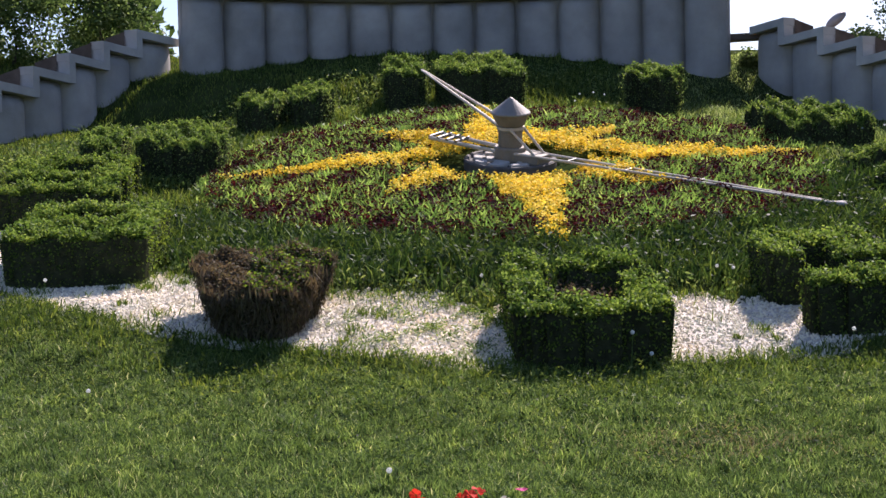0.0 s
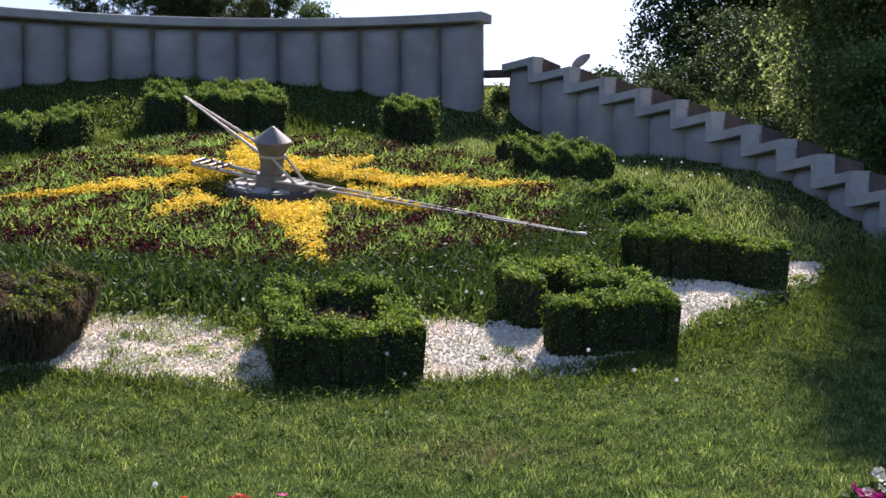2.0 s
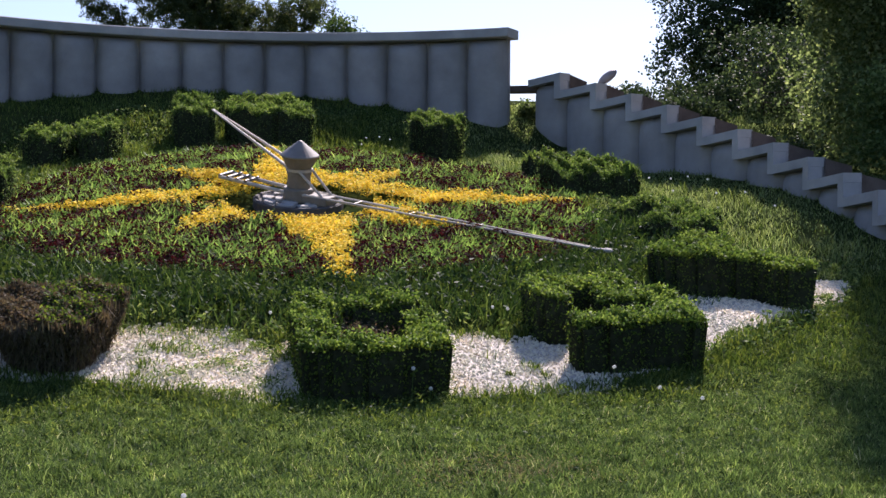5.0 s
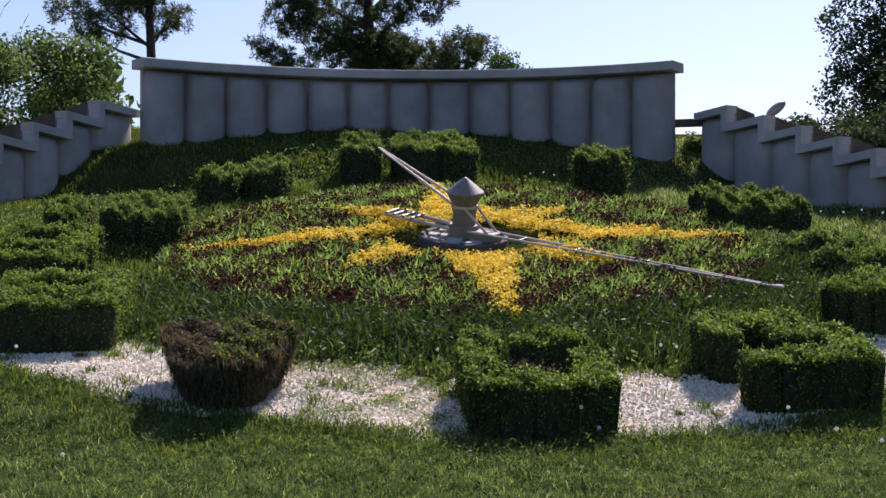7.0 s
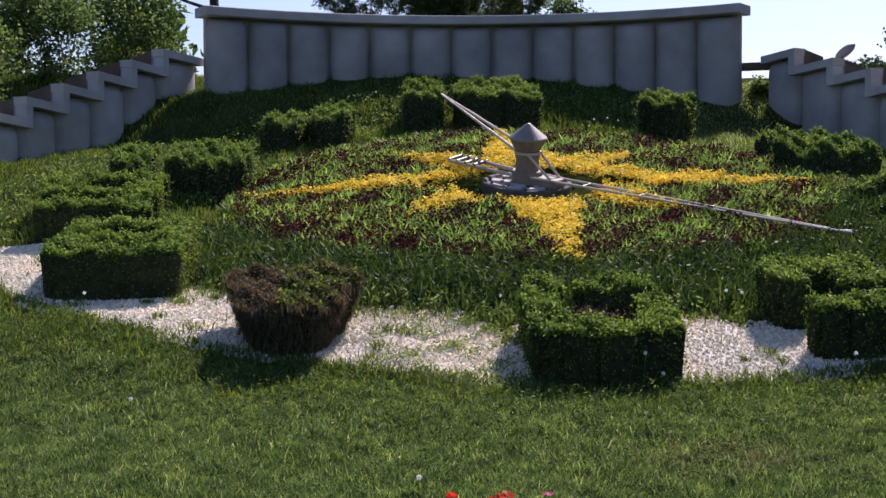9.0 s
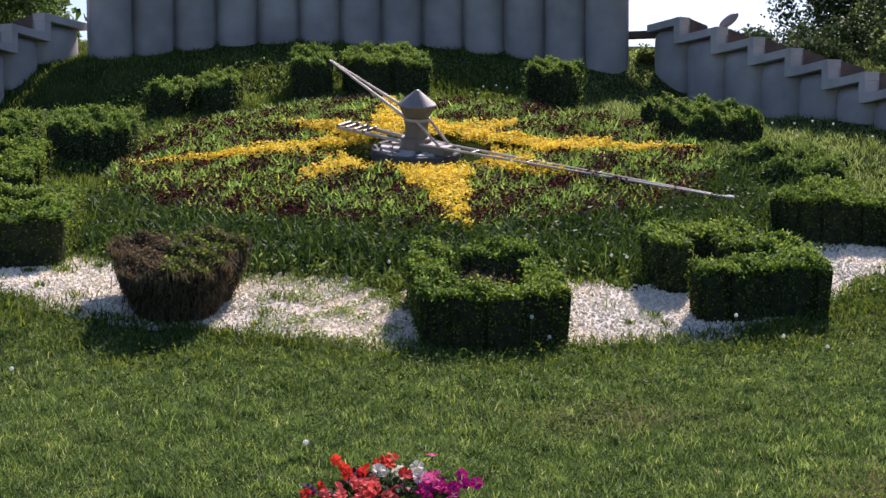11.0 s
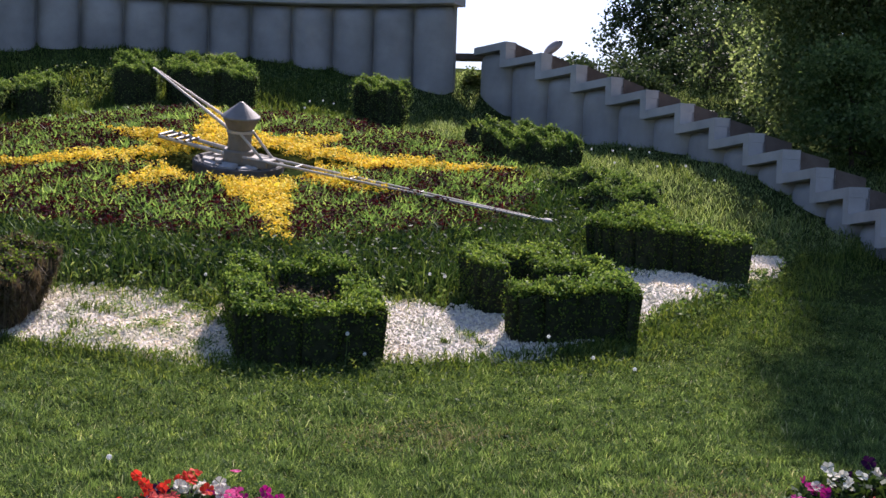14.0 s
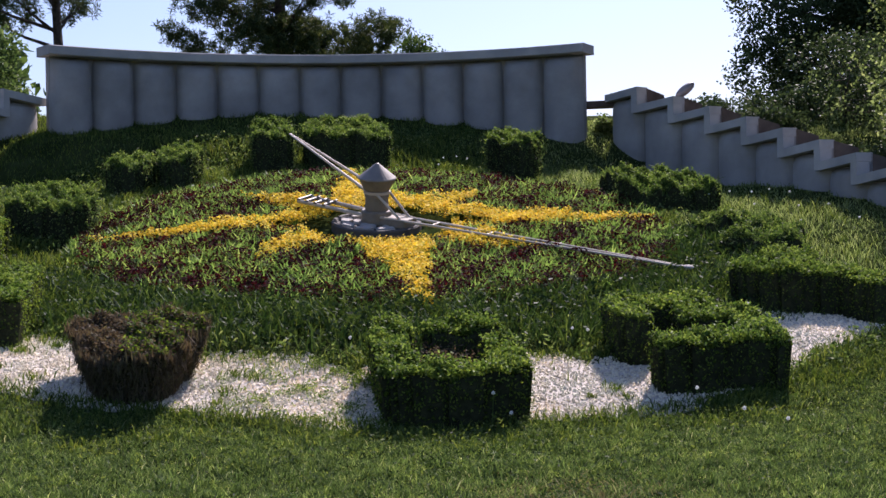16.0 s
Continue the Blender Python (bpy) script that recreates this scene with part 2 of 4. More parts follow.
def blades(x, y, z, height, width, lean):
    """Grass blades: a bent strip of three corners and a tip."""
    n = len(x)
    th, la = rng.uniform(0, 2 * np.pi, n), rng.uniform(0, 2 * np.pi, n)
    s = np.stack([np.cos(th), np.sin(th), 0 * th], 1) * (np.broadcast_to(width, (n,))[:, None] / 2)
    d = np.stack([np.cos(la), np.sin(la), 0 * la], 1) * (height * lean * rng.uniform(0.2, 1.0, n))[:, None]
    P = np.stack([x, y, z], 1)
    up = np.zeros((n, 3))
    up[:, 2] = height
    V = np.stack([P - s, P + s, P + up * 0.6 + d * 0.35 + s * 0.8, P + up * 0.6 + d * 0.35 - s * 0.8, P + up * 0.96 + d], 1).reshape(-1, 3)
    i = np.arange(n)[:, None] * 5
    F = np.concatenate([i + [0, 1, 2], i + [0, 2, 3], i + [3, 2, 4]], 0)
    return V, F


def blades1(x, y, z, height, width, lean):
    """Short lawn blades of one triangle each."""
    n = len(x)
    th, la = rng.uniform(0, 2 * np.pi, n), rng.uniform(0, 2 * np.pi, n)
    s = np.stack([np.cos(th), np.sin(th), 0 * th], 1) * (np.broadcast_to(width, (n,))[:, None] / 2)
    d = np.stack([np.cos(la), np.sin(la), 0 * la], 1) * (height * lean * rng.uniform(0.2, 1.0, n))[:, None]
    P = np.stack([x, y, z], 1)
    d[:, 2] += height
    V = np.stack([P - s, P + s, P + d], 1).reshape(-1, 3)
    return V, np.arange(3 * n).reshape(n, 3)


def join(pairs):
    vs, fs, k = [], [], 0
    for v, f in pairs:
        vs.append(v)
        fs.append(f + k)
        k += len(v)
    return np.concatenate(vs), np.concatenate(fs)


def lump(x, y, s, seed=0):
    """Smooth patchy value in 0..1 over the plan."""
    a = np.sin(x * s + 1.3 * seed) * np.cos(y * s * 1.13 - seed) + 0.6 * np.sin(x * s * 2.3 - y * s * 1.7 + seed) + 0.4 * np.sin(x * s * 4.1 + y * s * 3.7 + 2 * seed)
    return 0.5 + a / 4


def rod(bm, a, b, r0, r1=None, seg=8):
    a, b = Vector(a), Vector(b)
    r1 = r0 if r1 is None else r1
    m = Matrix.Translation((a + b) / 2) @ (b - a).to_track_quat("Z", "Y").to_matrix().to_4x4()
    bmesh.ops.create_cone(bm, cap_ends=True, segments=seg, radius1=r0, radius2=r1, depth=(b - a).length, matrix=m)


def lathe(bm, prof, seg=32, m=Matrix.Identity(4)):
    rings = []
    for r, z in prof:
        rings.append([bm.verts.new(m @ Vector((r * math.cos(2 * math.pi * k / seg), r * math.sin(2 * math.pi * k / seg), z))) for k in range(seg)] if r > 1e-6 else [bm.verts.new(m @ Vector((0, 0, z)))])
    for a, b in zip(rings, rings[1:]):
        for k in range(seg):
            q = [a[k % len(a)], a[(k + 1) % len(a)], b[(k + 1) % len(b)], b[k % len(b)]]
            q = [v for i, v in enumerate(q) if v not in q[:i]]
            if len(q) > 2:
                bm.faces.new(q)
    bmesh.ops.recalc_face_normals(bm, faces=bm.faces)


def slab(bm, a, b, z0, z1, n0, n1, nrm, rise=0.0, fall=0.0):
    """A block over the plan line a-b, from n0 to n1 along nrm; z0, z1 its heights."""
    vs = []
    for p, dz in ((a, -rise), (b, rise)):
        for n in (n0, n1):
            for z in (z0, z1):
                vs.append(bm.verts.new((p[0] + nrm[0] * n, p[1] + nrm[1] * n, z + dz - (fall if n == n1 and z == z1 else 0.0))))
    for f in ((0, 1, 3, 2), (4, 6, 7, 5), (0, 4, 5, 1), (2, 3, 7, 6), (1, 5, 7, 3), (0, 2, 6, 4)):
        bm.faces.new([vs[i] for i in f])
    bmesh.ops.recalc_face_normals(bm, faces=bm.faces)


def thing(name, label, category, at=(0, 0, 0), group="", kind=""):
    ob = new(name)
    ob.location = at
    return tagged(ob, label, category, group, kind)


# ---- ground ----
gx = np.concatenate([[-3000, -800, -250, -90, -45, -26, -18], np.arange(-13, 15.01, 0.14), [20, 28, 45, 90, 250, 800, 3000]])
gy = np.concatenate([[-3000, -800, -250, -90, -40, -18, -8, -3, 0, 2], np.arange(3, 26.01, 0.14), [29, 34, 45, 80, 200, 600, 3000]])
XX, YY = np.meshgrid(gx, gy)
ZZ = gz(XX, YY)
nx, ny = len(gx), len(gy)
idx = np.arange(nx * ny).reshape(ny, nx)
ground = np_part("ground", np.stack([XX, YY, ZZ], -1).reshape(-1, 3),
                 np.stack([idx[:-1, :-1], idx[:-1, 1:], idx[1:, 1:], idx[1:, :-1]], -1).reshape(-1, 4), M_SOIL, smooth=True)
tagged(ground, "grassy earth mound sloping down to a lawn", "ground", kind="structure")

# ---- curved wall ----
WX, WY, WR, WTOP = 0.20, 15.35, 7.8, 4.86
WHALF = 0.576
wall = thing("wall_back", "grey painted concrete retaining wall with half-round ribs", "wall", kind="structure")


def wall_pt(a, off=0.0):
    """a: angle from straight ahead, to the right; off: outwards."""
    return WX + (WR + off) * math.sin(a), WY + (WR + off) * math.cos(a)


def pilaster(a, b, ztop, inward, depth, parent, zfoot=None):
    """A half-round rib on the plan line a-b, fading into the wall at its top."""
    a, b = np.array(a), np.array(b)
    mid = (a + b) / 2
    zb = float(gz(*mid)) - 0.35 if zfoot is None else zfoot
    S = np.linspace(-1, 1, 13)
    H = np.concatenate([np.linspace(zb, ztop - 0.22, 4), ztop - 0.22 * (1 - np.sin(np.linspace(0.25, 1, 6) * np.pi / 2))])
    V = []
    for z in H:
        k = max(0.0, (z - (ztop - 0.22)) / 0.22)
        wide = math.sqrt(max(0.02, 1 - 0.12 * k * k))
        for s in S:
            p = mid + (b - a) / 2 * s * 0.97 * wide
            dd = depth * max(0.0, 1 - s * s) ** 0.5 * (1 - 0.8 * k ** 3) + 0.004
            p = p + np.array(inward) * dd
            V.append((p[0], p[1], z))
    i = np.arange(len(H) * 13).reshape(len(H), 13)
    F = np.stack([i[:-1, :-1], i[:-1, 1:], i[1:, 1:], i[1:, :-1]], -1).reshape(-1, 4)
    return np_part("rib", V, F, M_CONCRETE, parent, smooth=True)


BAYS = 13
edges = [-WHALF + 2 * WHALF * k / BAYS for k in range(BAYS + 1)]
bm = bmesh.new()
for a0, a1 in zip(edges, edges[1:]):
    slab(bm, wall_pt(a0), wall_pt(a1), 1.6, WTOP - 0.12, 0.0, 0.14, (math.sin((a0 + a1) / 2), math.cos((a0 + a1) / 2)))
bmesh.ops.remove_doubles(bm, verts=bm.verts, dist=0.03)
part("wall_body", bm, M_CONCRETE, wall)
for k, (a0, a1) in enumerate(zip(edges, edges[1:])):
    am = (a0 + a1) / 2
    pilaster(wall_pt(a0), wall_pt(a1), WTOP - 0.17, (-math.sin(am), -math.cos(am)), 0.235, wall)
bm = bmesh.new()
prev = None
for k in range(40):
    a = -(WHALF + 0.014) + 2 * (WHALF + 0.014) * k / 39
    ring = [bm.verts.new((*wall_pt(a, o), z)) for o, z in ((-0.255, WTOP - 0.15), (-0.275, WTOP - 0.137), (-0.275, WTOP - 0.014), (-0.26, WTOP), (0.2, WTOP), (0.2, WTOP - 0.15))]
    if prev:
        for i in range(6):
            bm.faces.new((prev[i], prev[(i + 1) % 6], ring[(i + 1) % 6], ring[i]))
    else:
        bm.faces.new(ring)
    prev = ring
bm.faces.new(prev[::-1])
bmesh.ops.recalc_face_normals(bm, faces=bm.faces)
part("coping", bm, M_COPING, wall, "pale concrete coping")

# ---- stepped parapets beside the stairs ----


def parapet(name, start, side, count, ztop, drop, lead, turn0, bend, step):
    """side: 1 goes down to the right of the clock, -1 to its left."""
    top = thing(name, "stepped grey concrete stair parapet with half-round ribs", "wall", kind="structure")
    p = np.array(start)
    th = radians(turn0 + 2.5)
    pts = [p - lead * np.array([side * math.cos(th), math.sin(th)]), p]
    for k in range(count):
        th = radians(turn0 - bend * min(k, 10))
        p = p + step * np.array([side * math.cos(th), math.sin(th)])
        pts.append(p)
    for k in range(len(pts) - 1):
        a, b = pts[k], pts[k + 1]
        d = (b - a) / np.linalg.norm(b - a)
        nrm = np.array([-d[1], d[0]]) * side          # outwards, away from the clock
        z = ztop - drop * k
        zb = float(min(gz(*a), gz(*b))) - 1.4
        bm = bmesh.new()
        slab(bm, a, b, zb, z - 0.012, 0.0, 0.42, nrm, 0.035, 0.09)
        bay = part("step_block", bm, M_BROWN, top, "brown rendered step end")
        bm = bmesh.new()
        slab(bm, a, b, zb, z - 0.12, -0.03, 0.0, nrm, 0.035)
        part("face_panel", bm, M_CONCRETE, bay)
        pilaster(a - nrm * 0.03, b - nrm * 0.03, z - 0.13, -nrm, 0.16, bay, zb)
        bm = bmesh.new()
        t0 = a
        slab(bm, t0, b, z - 0.115, z, -0.235, 0.02, nrm, 0.035)
        if k < len(pts) - 2:
            slab(bm, b - d * 0.125, b, z - drop - 0.15, z - 0.083, -0.232, 0.02, nrm)
        part("coping", bm, M_COPING, bay, "pale zigzag concrete coping")
    return pts


parapet("wall_stair_right", (5.367, 21.403), 1, 14, 4.075, 0.227, 0.70, -59.0, 3.39, 0.801)
parapet("wall_stair_left", (-4.808, 21.393), -1, 12, 4.105, 0.2392, 0.95, -62.6, 0.94, 0.747)
bm = bmesh.new()
slab(bm, (4.44, 22.06), (5.0, 21.85), 3.86, 3.96, 0.0, 0.35, (0.4, 0.9))
tagged(part("lintel_beam", bm, M_BROWN), "short brown concrete beam bridging wall and parapet", "beam", kind="structure")

# ---- the clock's hub and its two pointers ----
TILT = math.atan(0.25)
HUB = Matrix.Translation((CX - 0.03, CY, CZ - 0.07)) @ Matrix.Rotation(AX, 4, "Z") @ Matrix.Rotation(TILT, 4, "X")


plinth = thing("clock_plinth", "round clock plinth paved with irregular flagstones", "plinth")
plinth.matrix_world = HUB
bm = bmesh.new()
lathe(bm, [(0.0, -0.2), (0.53, -0.2), (0.53, 0.055), (0.515, 0.07), (0.48, 0.068), (0.455, 0.04), (0, 0.04)], 40)
part("plinth_ring", bm, M_EDGE, plinth, "dark stone edging ring")
for k in range(14):
    bm = bmesh.new()
    ring, cnt = (0.36, 9) if k < 9 else (0.215, 5)
    a = 2 * math.pi * (k + (0.3 if k > 8 else 0)) / cnt
    c = Vector((ring * math.cos(a), ring * math.sin(a), 0.04))
    n = 6
    vs = []
    for z, s in ((0.0, 1.0), (0.028, 1.0), (0.034, 0.9)):
        vs.append([bm.verts.new(c + Matrix.Rotation(a, 3, "Z") @ Vector((0.072 * s * (1 + 0.2 * math.sin(3.1 * k + i)) * math.cos(2 * math.pi * i / n), 0.112 * s * (1 + 0.15 * math.cos(2.3 * k + 2 * i)) * math.sin(2 * math.pi * i / n), z))) for i in range(n)])
    for p, q in zip(vs, vs[1:]):
        for i in range(n):
            bm.faces.new((p[i], p[(i + 1) % n], q[(i + 1) % n], q[i]))
    bm.faces.new(vs[-1])
    part("flagstone", bm, M_FLAG, plinth)

hub = thing("clock_hub", "beige metal clock hub under a conical zinc cap", "clock hub")
hub.matrix_world = HUB
bm = bmesh.new()
lathe(bm, [(0.0, 0.05), (0.178, 0.05), (0.182, 0.06), (0.182, 0.19), (0.172, 0.205), (0.0, 0.205)], 28)
part("base_drum", bm, M_HUB, hub)
bm = bmesh.new()
lathe(bm, [(0.138, 0.20), (0.136, 0.365), (0.147, 0.372), (0.147, 0.40), (0.134, 0.408), (0.0, 0.408)], 28)
part("column", bm, M_HUB, hub)
bm = bmesh.new()
lathe(bm, [(0.0, 0.43), (0.125, 0.43), (0.148, 0.445), (0.178, 0.50), (0.212, 0.575), (0.0, 0.58)], 28)
part("head_drum", bm, M_HUB, hub)
bm = bmesh.new()
lathe(bm, [(0.0, 0.575), (0.222, 0.575), (0.228, 0.584), (0.222, 0.598), (0.022, 0.757), (0.0, 0.764)], 28)
part("cap", bm, M_ROOF, hub, "conical zinc cap")


def dirv(hour):
    a = 2 * math.pi * hour / 12
    return Vector((math.sin(a), math.cos(a), 0)), Vector((math.cos(a), -math.sin(a), 0))


# long pointer: two rods drawn together at the tip, with rungs, and a ladder-like tail
minute = thing("minute_hand", "long steel clock hand of two converging rods", "clock hand")
minute.matrix_world = HUB
d, s = dirv(4.38)
zh = 0.15
for g in (-1, 1):
    bm = bmesh.new()
    rod(bm, d * -0.12 + s * (0.115 * g) + Vector((0, 0, zh)), d * 3.88 + s * (0.014 * g) + Vector((0, 0, zh - 0.02)), 0.018, 0.012, 8)
    part("rod", bm, M_STEEL, minute)
for f in (0.82, 1.55, 2.4):
    w = 0.115 + (0.014 - 0.115) * (f + 0.12) / 4.0
    bm = bmesh.new()
    rod(bm, d * f - s * (w + 0.01) + Vector((0, 0, zh)), d * f + s * (w + 0.01) + Vector((0, 0, zh)), 0.009)
    part("rung", bm, M_STEEL, minute)
bm = bmesh.new()
bmesh.ops.create_uvsphere(bm, u_segments=14, v_segments=8, radius=0.045, matrix=Matrix.Translation(d * 3.90 + Vector((0, 0, zh - 0.02))) @ Matrix.Diagonal((1.3, 1.3, 0.55, 1)))
part("tip_plate", bm, M_FLAG, minute, "bright rounded end plate", True)
td, ts = dirv(10.2)
for g in (-1, 1):
    bm = bmesh.new()
    rod(bm, td * 0.1 + ts * (0.115 * g) + Vector((0, 0, zh)), td * 1.0 + ts * (0.135 * g) + Vector((0, 0, zh + 0.07)), 0.024, 0.024, 8)
    part("tail_rod", bm, M_STEEL, minute)
for f in (0.64, 0.76, 0.88, 0.99):
    bm = bmesh.new()
    rod(bm, td * f - ts * 0.15 + Vector((0, 0, zh + 0.015 + 0.07 * f)), td * f + ts * 0.15 + Vector((0, 0, zh + 0.015 + 0.07 * f)), 0.022)
    part("tail_weight_bar", bm, M_HUB, minute)
for g in (-1, 1):
    bm = bmesh.new()
    rod(bm, s * (0.125 * g) + Vector((0, 0, 0.43)) + d * 0.07, d * 0.40 + s * (0.095 * g) + Vector((0, 0, zh)), 0.016, 0.015)
    part("brace", bm, M_STEEL, minute)
bm = bmesh.new()
bmesh.ops.create_cube(bm, size=1, matrix=Matrix.Translation(d * 0.24 + Vector((0, 0, zh - 0.045))) @ Matrix.Rotation(math.atan2(d.y, d.x), 4, "Z") @ Matrix.Diagonal((0.46, 0.24, 0.10, 1)))
bmesh.ops.bevel(bm, geom=bm.edges[:], offset=0.008, segments=1, affect="EDGES")
part("root_plate", bm, M_HUB, minute)

hour = thing("hour_hand", "shorter steel clock hand of two converging rods", "clock hand")
hour.matrix_world = HUB
d, s = dirv(11.30)
for g in (-1, 1):
    bm = bmesh.new()
    rod(bm, d * 0.10 + s * (0.085 * g) + Vector((0, 0, 0.42)), d * 2.45 + s * (0.008 * g) + Vector((0, 0, 0.73)), 0.021, 0.012, 8)
    part("rod", bm, M_STEEL, hour)
bm = bmesh.new()
lathe(bm, [(0.0, 0.405), (0.158, 0.405), (0.158, 0.435), (0.0, 0.435)], 24)
part("collar", bm, M_STEEL, hour)

# ---- clipped hedge figures ----
FIGURES = {
    "0": [[(-.5, .15), (-.5, .85), (-.25, 1), (.25, 1), (.5, .85), (.5, .15), (.25, 0), (-.25, 0), (-.5, .15)]],
    "1": [[(0, 0), (0, 1)]],
    "2": [[(-.5, .9), (.3, 1), (.5, .75), (.35, .5), (-.4, .12), (-.5, 0), (.5, 0)]],
    "3": [[(-.5, 1), (.4, 1), (.5, .75), (.1, .52), (.5, .3), (.4, 0), (-.5, 0)]],
    "4": [[(.40, 0), (.33, .34)], [(-.5, .42), (.2, .36)], [(-.02, .97), (.10, .93)]],
    "5": [[(.22, 1), (-.5, 1), (-.5, .66)], [(.05, .62), (.5, .55), (.5, 0), (-.38, 0)]],
    "6": [[(-.42, 1), (-.5, .8), (-.5, .1), (-.3, 0), (.3, 0), (.5, .1), (.5, .55)], [(.42, .98), (.02, .94)]],
    "7": [[(-.5, 1), (.5, 1), (.1, .5), (-.1, 0)]],
    "8": [[(-.5, 0), (.5, 0), (.5, 1), (-.5, 1), (-.5, 0)], [(-.5, .5), (.5, .5)]],
    "9": [[(-.45, 0), (.5, 0), (.5, 1), (-.5, 1), (-.5, .5), (.5, .5)]],
}
WORDS = {"0": "nought", "1": "one", "2": "two", "3": "three", "4": "four", "5": "five", "6": "six", "7": "seven", "8": "eight", "9": "nine"}


def hedge(figure, l0, u0, w, h, height, half=0.17, leaves=M_BOX, label="", density=5200, ragged=0.025, size=0.026, flare=0.05, brown=False):
    """A hedge along the strokes of a figure, its foot centred at (l0, u0) in the clock's plan."""
    c = 0.05
    P = [np.array([(a * (w - 2 * half), (b - 0.5) * (h - 2 * half)) for a, b in st]) for st in FIGURES[figure]]
    na, nb = int(w / c / 2) + 2, int(h / c / 2) + 2
    A, B = np.meshgrid(np.arange(-na, na) * c + c / 2, np.arange(-nb, nb) * c + c / 2, indexing="ij")
    dist = np.full(A.shape, 9.0)
    for st in P:
        for p, q in zip(st, st[1:]):
            e = q - p
            t = np.clip(((A - p[0]) * e[0] + (B - p[1]) * e[1]) / max(e @ e, 1e-9), 0, 1)
            dist = np.minimum(dist, np.hypot(A - p[0] - t * e[0], B - p[1] - t * e[1]))
    ins = dist < half + (0.02 + 0.9 * max(0.0, ragged - 0.025)) * np.sin(9 * A + u0 * 3) * np.cos(8 * B)
    ox, oy = out(l0, u0)
    base = Vector((ox, oy, float(gz(ox, oy))))
    top = thing("clipped_hedge", label or f"clipped green box hedge shaped as the figure {WORDS[figure]}", "hedge", base, "hedge figures of the clock face")

    def topz(a, b):
        x, y = out(l0 + a, u0 + b)
        return gz(x, y) + height + ragged * (np.sin(11 * a + 3 * l0) * np.cos(9 * b + u0) + 0.7 * np.sin(23 * a + 17 * b))

    V, F, vid = [], [], {}

    def vert(i, j, up):
        key = (i, j, up)
        if key not in vid:
            a, b = (i - na) * c, (j - nb) * c
            kf = 1.0 if up else 1.0 - flare
            x, y = out(l0 + a * kf, u0 + b * kf)
            z = float(topz(a, b)) - 0.02 if up else float(gz(x, y)) - 0.03
            vid[key] = len(V)
            V.append((x - base.x, y - base.y, z - base.z))
        return vid[key]

    smp, nor, wgt = [], [], []
    for i in range(A.shape[0]):
        for j in range(A.shape[1]):
            if not ins[i, j]:
                continue
            F.append((vert(i, j, 1), vert(i + 1, j, 1), vert(i + 1, j + 1, 1), vert(i, j + 1, 1)))
            smp.append(((i - na + .5) * c, (j - nb + .5) * c, 0, 0)), nor.append((0, 0, 1)), wgt.append(2.3 * c * c)
            for di, dj, e in ((1, 0, ((1, 0), (1, 1))), (-1, 0, ((0, 1), (0, 0))), (0, 1, ((1, 1), (0, 1))), (0, -1, ((0, 0), (1, 0)))):
                ii, jj = i + di, j + dj
                if 0 <= ii < A.shape[0] and 0 <= jj < A.shape[1] and ins[ii, jj]:
                    continue
                (p0, p1), (q0, q1) = e
                F.append((vert(i + p0, j + p1, 0), vert(i + q0, j + q1, 0), vert(i + q0, j + q1, 1), vert(i + p0, j + p1, 1)))
                smp.append(((i - na + .5 + di * .5) * c, (j - nb + .5 + dj * .5) * c, di, dj)), nor.append((di, dj, 0.15)), wgt.append((0.38 if leaves is M_BOX else 0.4 if leaves is M_WEED else 1.0) * c * height)
    # shows through the thin side leaves, so the hedge faces look shaded
    np_part("woody_core", V, np.array(F), M_CORE, top, "twiggy inside, coloured dark for the shade between the leaves")
    smp, nor, wgt = np.array(smp), np.array(nor, float), np.array(wgt)
    n = int(density * wgt.sum())
    k = rng.choice(len(smp), n, p=wgt / wgt.sum())
    side = (nor[k, 2] < 0.5)
    jit = rng.uniform(-c / 2, c / 2, (n, 2))
    a = smp[k, 0] + np.where(side & (smp[k, 2] != 0), 0, jit[:, 0])
    b = smp[k, 1] + np.where(side & (smp[k, 3] != 0), 0, jit[:, 1])
    off = rng.normal(0.006, 0.02 + 0.6 * max(0.0, ragged - 0.025), n)
    hz = np.where(side, rng.uniform(0.0, 1.0, n) ** 0.8, 1.0)
    a = (a + np.where(side, smp[k, 2] * off, 0)) * (1 - flare * (1 - hz))
    b = (b + np.where(side, smp[k, 3] * off, 0)) * (1 - flare * (1 - hz))
    x, y = out(l0 + a, u0 + b)
    g = gz(x, y)
    z = g + (topz(a, b) - g) * hz + np.where(side, 0, np.abs(rng.normal(0, 0.024, n)) - 0.01)
    nn = np.stack([nor[k, 0] * CA - nor[k, 1] * SA, nor[k, 0] * SA + nor[k, 1] * CA, nor[k, 2]], 1) + rng.normal(0, 0.9, (n, 3))
    Vc, Fc = cards(np.stack([x - base.x, y - base.y, z - base.z], 1), nn, size * rng.uniform(0.7, 1.3, n), size * 0.62)
    if leaves is M_WEED:
        m = n // 6
        i = rng.choice(np.nonzero(~side)[0], m)
        Vt, Ft = blades(x[i] - base.x, y[i] - base.y, z[i] - base.z - 0.03, rng.uniform(0.05, 0.20, m) * rng.random(m) * (0.1 + 1.2 * lump(x[i], y[i], 5.0, 40)), rng.uniform(0.008, 0.016, m), 1.6)
        np_part("weed_growth", Vt, Ft, M_SHOOT, top, "grass and weeds growing out of the top")
